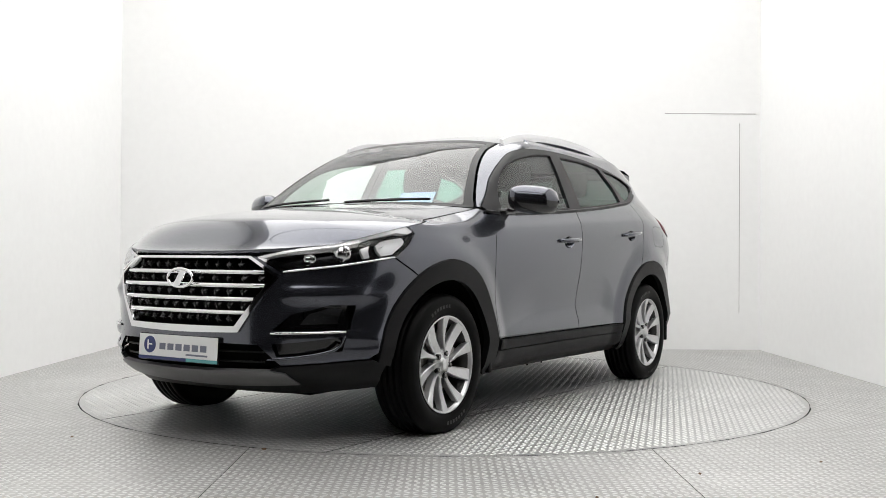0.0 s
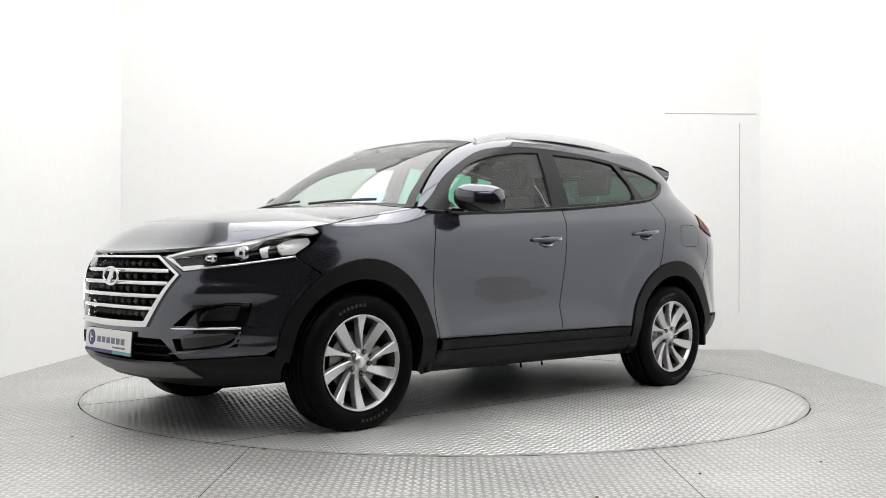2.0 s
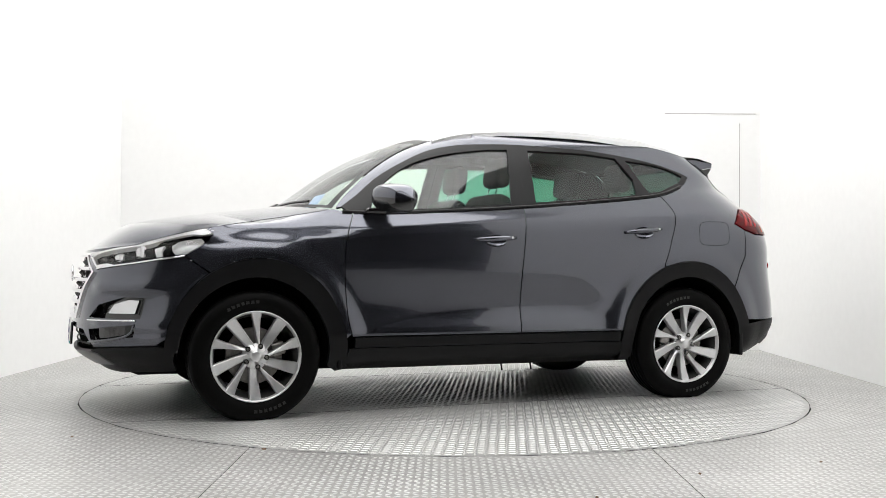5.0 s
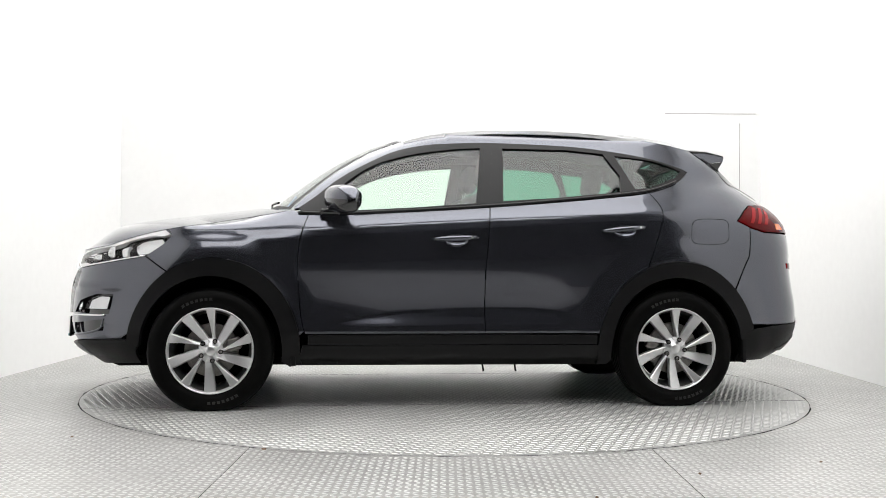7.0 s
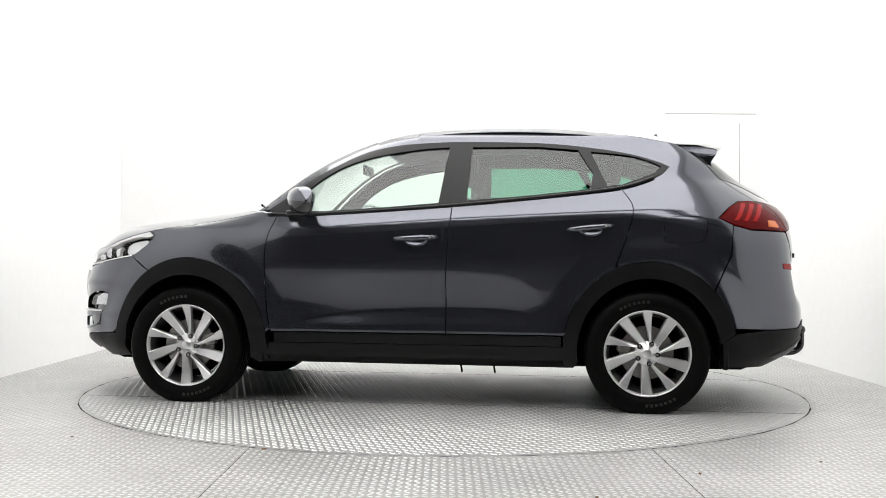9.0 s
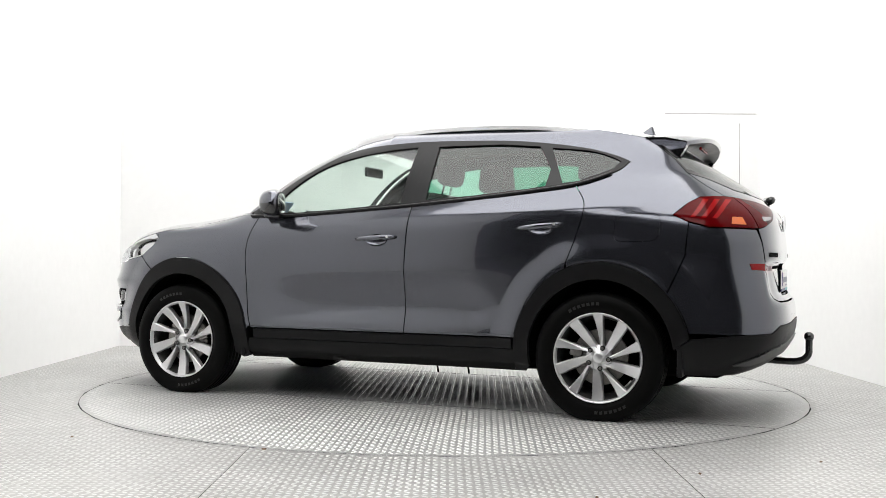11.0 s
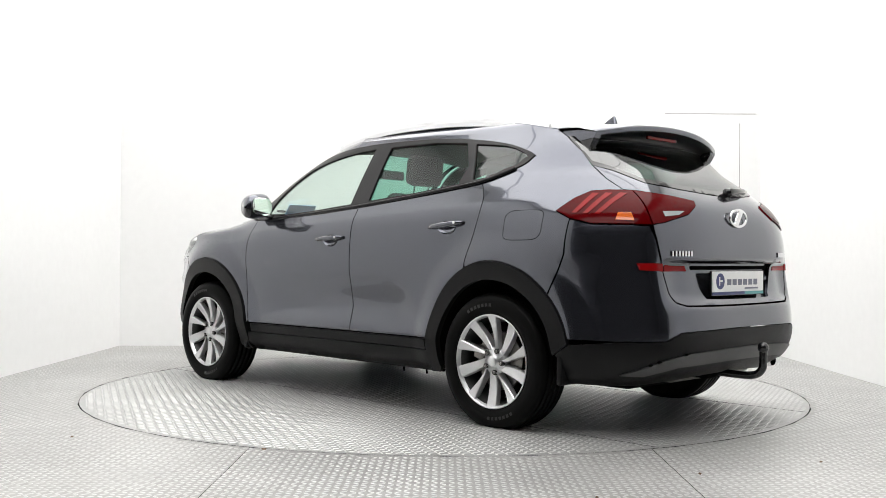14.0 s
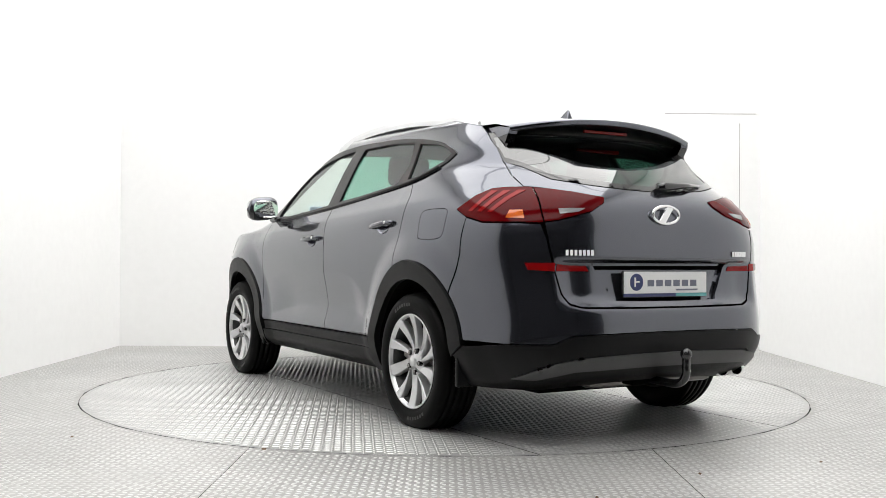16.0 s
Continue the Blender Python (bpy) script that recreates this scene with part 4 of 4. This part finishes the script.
    skin("lens", FL(LAMP), front, LENS, head, gap=0.001, out=0.002, lip=0, step=0.03, label="clear cover")

lowg = skin("lower_grille", both([(LF, 0.475)] + fy((0.46, 0.468), (0.55, 0.362)) + [(LF, 0.335)]), front, DARK, bumper, gap=-0.01, out=-0.04, lip=0, step=0.05)
for z in (0.385, 0.43):
    part("mesh_bar", tube_bm([front(front_sy(lerp(-0.45, 0.45, k / 14), z), z) - Vector((0.03, 0, 0)) for k in range(15)], 0.005, 5), CLAD, lowg)
skin("skid_plate", both([(LF, 0.342)] + fy((0.47, 0.352), (0.54, 0.34), (0.56, 0.285)) + [(LF, 0.262)]), front, SKID_FRONT, bumper, gap=0.001, out=0.008, lip=0.02, label="grey skid plate")
skin("lower_bumper", both([(LF, 0.335)] + fy((0.47, 0.345), (0.535, 0.368), (0.70, 0.381)) + fx((1.825, 0.391), (1.738, 0.365), (1.728, 0.255)) + fy((0.5, 0.23)) + [(LF, 0.235)]), front, CLAD, bumper, gap=0.001, lip=0.02, label="black lower bumper")

# ---- tail ----
GLASS_B = [(LF, 1.187)] + ry_((0.15, 1.191), (0.35, 1.207), (0.51, 1.235), (0.575, 1.30)) + rx_(*between((-1.753, 1.328), (-1.688, 1.401)), *between((-1.688, 1.401), (-1.60, 1.477))) + [(LF, 1.50)]
LAMP_IN = ry_((0.615, 1.186), (0.47, 1.166), (0.33, 1.142), (0.345, 1.115), (0.425, 1.072), (0.585, 1.03), (0.645, 1.02))
LAMP_OUT = ry_((0.650, 1.018), (0.619, 1.187)) + rx_((-1.90, 1.19), (-1.84, 1.184), (-1.785, 1.15), (-1.72, 1.088), (-1.80, 1.05), (-1.90, 1.024))
SEAM_B = [(0.64, 0.95), (0.61, 0.80), (0.585, 0.70), (0.555, 0.655), (0.50, 0.638)]
half = [(LF, 1.182)] + ry_((0.15, 1.186), (0.35, 1.202), (0.515, 1.23), (0.58, 1.295)) + rx_(*between((-1.757, 1.324), (-1.86, 1.25)), *between((-1.86, 1.25), (-1.955, 1.192))) + ry_((0.60, 1.188)) + LAMP_IN[1:] + ry_(*SEAM_B) + [(LF, 0.634)]
RECESS = both([(LF, 0.838)] + ry_((0.42, 0.838), (0.315, 0.665)) + [(LF, 0.66)])
# hidden dark sheet added behind the panels so their gaps look shaded
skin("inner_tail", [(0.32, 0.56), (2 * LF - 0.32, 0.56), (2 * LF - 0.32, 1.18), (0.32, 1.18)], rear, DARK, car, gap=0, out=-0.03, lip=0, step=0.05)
gate = skin("tailgate", both(half), rear, PAINT, car, step=0.028, holes=[RECESS])
skin("plate_recess", RECESS, rear, PAINT, gate, gap=-0.004, out=-0.022, lip=0, step=0.03)
skin("rear_window", both(GLASS_B), rear, GLASS_BACK, gate, lip=0, gap=0.001, step=0.018, label="dark privacy rear window")
skin("rear_window_border", both(GLASS_B), rear, GLOSSBLACK, gate, lip=0.006, gap=-0.004, out=0.002, step=0.02, holes=[shrink(both(GLASS_B), 0.022)], label="gloss black glass border")
half = [(LF, 0.63)] + ry_((0.50, 0.634), (0.56, 0.651), (0.592, 0.70), (0.616, 0.80), (0.647, 0.95), (0.662, 1.015)) + rx_((-1.90, 1.021)) + rx_(*between((-1.80, 1.047), (-1.788, 0.88))) + rx_(*between((-1.788, 0.88), (-1.699, 0.683)))[1:] + rx_(*arch(a0=138, a1=164, **OUT_R)) + ry_((0.80, 0.47), (0.64, 0.474), (0.56, 0.512)) + [(LF, 0.52)]
rb = skin("rear_bumper", both(half), rear, PAINT, car, step=0.03)
half = [(LF, 0.518)] + ry_((0.56, 0.51), (0.64, 0.472), (0.80, 0.468)) + rx_((-1.82, 0.45), (-1.738, 0.40), (-1.732, 0.26)) + ry_((0.6, 0.25)) + [(LF, 0.285)]
lb = skin("lower_bumper", both(half), rear, CLAD, rb, gap=0.001, out=0.004, lip=0.02, label="black lower bumper")
half = [(LF, 0.425)] + ry_((0.5, 0.412), (0.62, 0.388), (0.74, 0.315), (0.66, 0.312), (0.52, 0.352)) + [(LF, 0.362)]
skin("skid_plate", both(half), rear, SKID, rb, gap=0, out=0.012, lip=0.02, label="grey rear skid plate")
badge(gate, -2.212, 1.068, -1)
plate(car, -2.212, 0.742, -1, 0)
for y0, y1 in ((0.43, 0.575), (-0.56, -0.44)):
    bm = bmesh.new()
    n = 7 if y0 > 0 else 6
    for k in range(n):
        ya, yb = lerp(y0, y1, (k + 0.1) / n), lerp(y0, y1, (k + 0.85) / n)
        p = rear(rear_sy((ya + yb) / 2, 0.885), 0.885)
        box_bm(p.x - 0.006, p.x + 0.004, ya, yb, 0.872, 0.897, bm=bm)
    part("lettering_bars", bm, CHROME, gate, "row of small chrome bars")
for s, FL in ((1, lambda p: p), (-1, flip_s)):
    outer = skin("tail_lamp", FL(LAMP_OUT), rear, REDLENS, car, gap=0.002, out=0.006, lip=0.02, step=0.02, label="red wraparound tail lamp with amber indicator")
    for k in range(3):
        x = -1.805 - 0.052 * k
        g = rx_((x, 1.075 - 0.003 * k), (x - 0.022, 1.072 - 0.003 * k), (x - 0.058, 1.13), (x - 0.075, 1.168), (x - 0.048, 1.17), (x - 0.032, 1.13))
        skin("red_band", FL(g), rear, REDBRIGHT, outer, gap=0, out=0.0085, lip=0.004, step=0.02)
    g = rx_((-2.0, 1.075), (-2.0, 1.04)) + ry_((0.715, 1.036), (0.71, 1.075))
    skin("indicator", FL(g), rear, AMBER, outer, gap=0, out=0.0085, lip=0.004, step=0.02)
    inner = skin("tail_lamp_inner", FL(LAMP_IN), rear, REDLENS, gate, gap=0.002, out=0.006, lip=0.02, step=0.02, label="dark red inner tail lamp")
    g = ry_((0.575, 1.082), (0.45, 1.086), (0.49, 1.068), (0.575, 1.058))
    skin("reversing_lamp", FL(g), rear, WHITELAMP, inner, gap=0, out=0.0085, lip=0.004, step=0.02)
    g = ry_((0.615, 0.800), (0.612, 0.838), (0.73, 0.838), (0.72, 0.806))
    skin("reflector", FL(g), rear, REDBRIGHT, rb, gap=0, out=0.004, lip=0.01, step=0.02, label="red reflector")
    g = ry_((0.605, 0.800), (0.60, 0.834), (0.455, 0.834), (0.437, 0.80))
    skin("reflector", FL(g), rear, REDBRIGHT, gate, gap=0, out=0.004, lip=0.01, step=0.02, label="red reflector")

# spoiler: top, lip and dark underside
def spoiler():
    n = 30
    top, under = bmesh.new(), bmesh.new()
    ra, rb_ = [], []
    for k in range(n + 1):
        t = -1 + 2 * k / n
        e = 1 - abs(t) ** 2.6
        a = roof_fn(1.2, t)
        tip = Vector((lerp(-1.745, -1.835, e), 0.585 * t, lerp(1.500, 1.560, 1 - t * t)))
        mid = a.lerp(tip, 0.5) + Vector((0, 0, 0.012))
        pts = [a - Vector((0, 0, 0.02)), a, mid, tip, tip + Vector((-0.004, 0, -0.010)), tip + Vector((0.006, 0, -0.026))]
        ra.append([top.verts.new(p) for p in pts])
        g = Vector((lerp(-1.66, -1.70, e), 0.575 * t, lerp(1.40, 1.475, e ** .5)))
        rb_.append([under.verts.new(p) for p in (tip + Vector((0.006, 0, -0.026)), tip.lerp(g, 0.4) + Vector((0.03, 0, 0.0)), g + Vector((0.035, 0, 0.0)), g)])
    for bm, rr in ((top, ra), (under, rb_)):
        for p, q in zip(rr, rr[1:]):
            for i in range(len(p) - 1):
                bm.faces.new((p[i], p[i + 1], q[i + 1], q[i]))
        bmesh.ops.recalc_face_normals(bm, faces=bm.faces)
    ob = part("spoiler", top, PAINT, gate, "roof spoiler with gloss black underside", smooth=True)
    part("underside", under, TRIM, ob, "gloss black underside", smooth=True)
    for s in (1, -1):
        for q, m_, l_ in (([(-1.505, 1.520), (-1.62, 1.517), (-1.748, 1.494), (-1.742, 1.466), (-1.66, 1.455), (-1.575, 1.482)], PAINT, "painted spoiler side"),
                          ([(-1.575, 1.480), (-1.66, 1.453), (-1.740, 1.464), (-1.712, 1.42), (-1.742, 1.340), (-1.688, 1.398)], GLOSSBLACK, "gloss black spoiler wing")):
            bm = bmesh.new()
            pts3 = [(x, 0.592 - 0.28 * max(z - 1.46, 0) + 0.05 * min(z - 1.46, 0), z) for x, z in q]
            a = [bm.verts.new((x, s * y, z)) for x, y, z in pts3]
            b = [bm.verts.new((x, s * (y - 0.05), z)) for x, y, z in pts3]
            bm.faces.new(a), bm.faces.new(b)
            for i in range(6):
                bm.faces.new((a[i], a[(i + 1) % 6], b[(i + 1) % 6], b[i]))
            bmesh.ops.recalc_face_normals(bm, faces=bm.faces)
            part("winglet", bm, m_, ob, l_)
    part("brake_light", box_bm(-1.765, -1.75, -0.14, 0.14, 1.498, 1.514, 0.003), REDBRIGHT, ob, "red third brake light")


spoiler()
# rear wiper
part("rear_wiper", tube_bm([(-2.13, -0.02, 1.20), (-2.14, -0.05, 1.208), (-2.115, -0.22, 1.222), (-2.06, -0.36, 1.228)], [0.024, 0.022, 0.014, 0.008], 8), GLOSSBLACK, gate, "black rear wiper", smooth=True)
# roof aerial
bm = bmesh.new()
lo = [(-1.28, 0, 1.605), (-1.36, 0.026, 1.60), (-1.47, 0.026, 1.588), (-1.48, 0, 1.588), (-1.47, -0.026, 1.588), (-1.36, -0.026, 1.60)]
hi = [(-1.40, 0, 1.632), (-1.42, 0.006, 1.645), (-1.445, 0.006, 1.662), (-1.455, 0, 1.662), (-1.445, -0.006, 1.662), (-1.42, -0.006, 1.645)]
a, b = [bm.verts.new(p) for p in lo], [bm.verts.new(p) for p in hi]
bm.faces.new(b)
for i in range(6):
    bm.faces.new((a[i], a[(i + 1) % 6], b[(i + 1) % 6], b[i]))
bmesh.ops.recalc_face_normals(bm, faces=bm.faces)
part("aerial", bm, PAINT, car, "shark-fin aerial")
# tow bar and exhaust
tow = part("tow_bar", tube_bm(spline([(-2.0, 0, 0.285), (-2.2, 0, 0.275), (-2.30, 0, 0.28), (-2.345, 0, 0.315), (-2.35, 0, 0.37), (-2.35, 0, 0.40)], 5), 0.02, 10), GLOSSBLACK, car, "black swan-neck tow bar", smooth=True)
part("tow_ball", lathe_bm([(0, 0.028)] + [(0.028 * math.sin(a), 0.028 * math.cos(a)) for a in [0.35 * k for k in range(1, 9)]], 16, "z", center=(-2.35, 0, 0.42)), GLOSSBLACK, tow, smooth=True)
part("tow_bracket", box_bm(-2.10, -1.95, -0.10, 0.10, 0.25, 0.31, 0.01), DARK, tow)
for y in (-0.475, -0.575):
    bm = lathe_bm([(0.036, 0.0), (0.040, -0.004), (0.042, 0.03), (0.040, 0.14), (0.034, 0.14), (0.034, 0.0)], 20, "x", center=(-2.115, y, 0.296))
    for v in bm.verts:
        v.co.z = 0.296 + (v.co.z - 0.296) * 0.7
    part("exhaust_tip", bm, CHROME, car, "chrome exhaust tip", smooth=True)

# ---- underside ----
# plain near-black boxes added to close the view through the body
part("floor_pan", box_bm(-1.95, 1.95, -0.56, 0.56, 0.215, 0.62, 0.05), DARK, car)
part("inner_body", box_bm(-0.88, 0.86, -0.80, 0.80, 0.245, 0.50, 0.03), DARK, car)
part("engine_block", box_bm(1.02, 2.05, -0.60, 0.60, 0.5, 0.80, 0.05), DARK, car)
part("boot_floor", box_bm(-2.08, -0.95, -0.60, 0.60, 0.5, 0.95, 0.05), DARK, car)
part("silencer", box_bm(-2.02, -1.80, -0.5, 0.3, 0.235, 0.31, 0.03), IRON, car)
for x in (-0.25, -0.45):
    part("drain_stub", tube_bm([(x, 0.5, 0.22), (x - 0.01, 0.5, 0.165)], 0.006, 6), DARK, car)


# ---- wheels ----
def wheel(name, x, y):
    s = 1 if y > 0 else -1
    w = tagged(new(name), "silver ten-spoke alloy wheel with black tyre")
    w.parent = car
    w.matrix_basis = pose(x, y, HUB_Z, 0, 0, 0 if s > 0 else 180)
    R, r = TYRE_R, 0.230
    prof = [(r, -0.098), (0.255, -0.108), (0.29, -0.113), (0.318, -0.108), (0.334, -0.098), (R - 0.003, -0.082)]
    for g in (-0.055, -0.018, 0.018, 0.055):
        prof += [(R, g - 0.006), (R - 0.008, g - 0.004), (R - 0.008, g + 0.004), (R, g + 0.006)]
    prof += [(R - 0.003, 0.082), (0.334, 0.098), (0.328, 0.1035), (0.318, 0.106), (0.312, 0.110), (0.29, 0.113), (0.268, 0.110), (0.256, 0.106), (0.252, 0.103), (0.243, 0.102), (r, 0.098)]
    bm = lathe_bm(prof, 72, "y")
    for v in bm.verts:
        v.co.z = max(v.co.z, -HUB_Z + 0.0015)
    tyre = part("tyre", bm, RUBBER, w, "black rubber tyre", smooth=True)
    for a0 in (75, 255):
        bm = bmesh.new()
        for k in range(7):
            a = radians(a0 + (k - 3) * 5.2)
            box_bm(-0.008, 0.008, 0.1120, 0.1134, -0.008, 0.008, bm=bm)
            for v in bm.verts[-8:]:
                v.co = Matrix.Rotation(-(a - math.pi / 2), 4, "Y") @ (v.co + Vector((0, 0, 0.287)))
        part("sidewall_marking", bm, TYREINK, tyre)
    rim = part("rim", lathe_bm([(0.236, 0.094), (0.240, 0.101), (0.239, 0.1045), (0.234, 0.1045), (0.230, 0.098), (0.224, 0.085)], 72, "y"), ALLOY, w, "silver alloy rim", smooth=True)
    part("barrel", lathe_bm([(0.224, 0.085), (0.214, 0.060), (0.204, 0.0), (0.202, -0.09), (0.226, -0.098)], 72, "y"), BARREL, rim, "inner barrel with shade put into its colour", smooth=True)
    for k in range(10):
        wide = k % 2 == 1
        bm = bmesh.new()
        n = 6
        rows = []
        for i in range(n + 1):
            f = i / n
            rad = lerp(0.040, 0.231, f)
            hw = lerp(0.013, 0.029, f ** 0.8) if wide else lerp(0.004, 0.0265, f ** 1.9)
            off = (0.014 if wide else 0.020) * (1 - f)
            d = lerp(0.080, 0.100, f) - 0.012 * math.sin(math.pi * f)
            dep = lerp(0.040, 0.030, f)
            twist = 0.016 * (1 - 0.6 * f) if wide else -0.008 * (1 - f)
            rows.append([bm.verts.new(p) for p in ((off - hw - 0.005, d - dep, rad), (off - hw - 0.002, d - 0.004 - twist, rad), (off - hw + 0.002, d - twist * 0.8, rad),
                                                   (off + hw - 0.002, d, rad), (off + hw + 0.002, d - 0.004, rad), (off + hw + 0.005, d - dep, rad))])
        for p, q in zip(rows, rows[1:]):
            for i in range(5):
                bm.faces.new((p[i], p[i + 1], q[i + 1], q[i]))
        bm.faces.new(rows[-1])
        bmesh.ops.recalc_face_normals(bm, faces=bm.faces)
        bm.transform(Matrix.Scale(-1, 4, (1, 0, 0)))
        bmesh.ops.reverse_faces(bm, faces=bm.faces[:])
        bm.transform(Matrix.Rotation(radians(-36 * k), 4, "Y"))
        part("spoke", bm, ALLOY, rim)
    hub = part("hub", lathe_bm([(0.0, 0.090), (0.027, 0.090), (0.030, 0.087), (0.034, 0.080), (0.062, 0.076), (0.070, 0.068), (0.066, 0.03)], 36, "y"), ALLOY, rim, smooth=True)
    part("centre_cap", lathe_bm([(0.0, 0.097), (0.024, 0.0965), (0.027, 0.094)], 24, "y"), SATIN, w, "plain silver centre cap", smooth=True)
    for k in range(5):
        a = radians(72 * k + 43)
        c = (0.057 * math.cos(a), 0, 0.057 * math.sin(a))
        # flat black disc paints the shade of the nut hole; nothing is recessed
        nut = part("nut_well", lathe_bm([(0.0, 0.0868), (0.0135, 0.0868), (0.0145, 0.07)], 14, "y", center=c), GLOSSBLACK, w)
        part("wheel_nut", lathe_bm([(0.0, 0.092), (0.006, 0.092), (0.008, 0.089), (0.0085, 0.085)], 6, "y", center=c), IRON, w)
    part("brake_disc", lathe_bm([(0.05, 0.03), (0.148, 0.03), (0.150, 0.028), (0.150, 0.010), (0.05, 0.010)], 48, "y"), IRON, w, "worn steel brake disc", smooth=False)
    bm = box_bm(-0.035, 0.035, 0.0, 0.055, 0.095, 0.165, 0.01)
    bm.transform(Matrix.Rotation(radians(-75 if x > 0 else 75), 4, "Y"))
    part("brake_caliper", bm, IRON, w)
    part("backing_plate", lathe_bm([(0.0, 0.0), (0.17, 0.0), (0.195, -0.02)], 36, "y"), DARK, w)
    return w


for wx in (WB, -WB):
    for wy in (0.800, -0.800):
        wheel("wheel", wx, wy)

# ---- cabin ----
def seat(x, y, rear_seat=False):
    o = tagged(new("seat"), "dark grey cloth car seat with headrest")
    o.parent = car
    o.location = (x, y, 0.50)
    part("cushion", box_bm(-0.05, 0.48, -0.25, 0.25, 0.02, 0.20, 0.06, 3), FABRIC, o, smooth=True)
    bm = box_bm(-0.075, 0.075, -0.245, 0.245, 0.0, 0.66, 0.06, 3)
    bm.transform(pose(-0.06, 0, 0.12, 0, -18, 0))
    part("backrest", bm, FABRIC, o, smooth=True)
    bm = box_bm(-0.05, 0.05, -0.135, 0.135, 0.0, 0.19, 0.045, 3)
    bm.transform(pose(-0.29, 0, 0.80, 0, -8, 0))
    hr = part("headrest", bm, FABRIC, o, smooth=True)
    for yy in (-0.06, 0.06):
        part("headrest_post", tube_bm([(-0.26, yy, 0.74), (-0.285, yy, 0.83)], 0.006, 6), CHROME, hr)


for sy in (0.36, -0.36):
    seat(0.02, sy)
    seat(-0.86, sy)
part("dashboard", box_bm(0.50, 0.98, -0.72, 0.72, 0.72, 1.055, 0.07, 3), DASHMAT, car, smooth=True)
bm = bmesh.new()
ring = [(0.185 * math.cos(2 * math.pi * k / 32), 0.185 * math.sin(2 * math.pi * k / 32)) for k in range(33)]
tube_bm([(0, a, b) for a, b in ring], 0.015, 8, bm)
box_bm(-0.02, 0.04, -0.06, 0.06, -0.05, 0.05, 0.02, bm=bm)
box_bm(-0.008, 0.012, -0.18, 0.18, -0.015, 0.015, bm=bm)
bm.transform(pose(0.42, -0.36, 0.98, 0, 24, 0))
part("steering_wheel", bm, DASHMAT, car, "black steering wheel", smooth=True)
part("rear_view_mirror", box_bm(0.42, 0.45, -0.12, 0.12, 1.40, 1.465, 0.012), DASHMAT, car, smooth=True)
part("parcel_shelf", box_bm(-1.75, -1.15, -0.60, 0.60, 1.02, 1.05, 0.01), FABRIC, car)
p0 = screen_fn(0.10, 0.42)
bm = box_bm(-0.003, 0.003, -0.115, 0.115, 0.0, 0.085)
bm.transform(pose(p0.x - 0.06, 0.42, p0.z - 0.025, 0, -38, 0))
part("window_card", bm, PAPERBLUE, car, "pale blue card behind the windscreen")


def flatten(top):
    """Keeps the parts two levels deep: what sits deeper moves up to the part above it."""
    for ob in list(top.children_recursive):
        while ob.parent is not top and ob.parent.parent is not top:
            ob.parent = ob.parent.parent


flatten(car)



def motions():
    rows_car, rows_disc = [], []
    for t, deg in TURN:
        a = radians(deg)
        o = CAR_ON_DISC
        rows_car.append((t, pose(o.x * math.cos(a) - o.y * math.sin(a), o.x * math.sin(a) + o.y * math.cos(a), CAR_LIFT, 0, 0, deg)))
        rows_disc.append((t, pose(0, 0, 0, 0, 0, deg)))
    walk(car, rows_car)
    walk(disc, rows_disc)


CAR_LIFT = 0.0
motions()
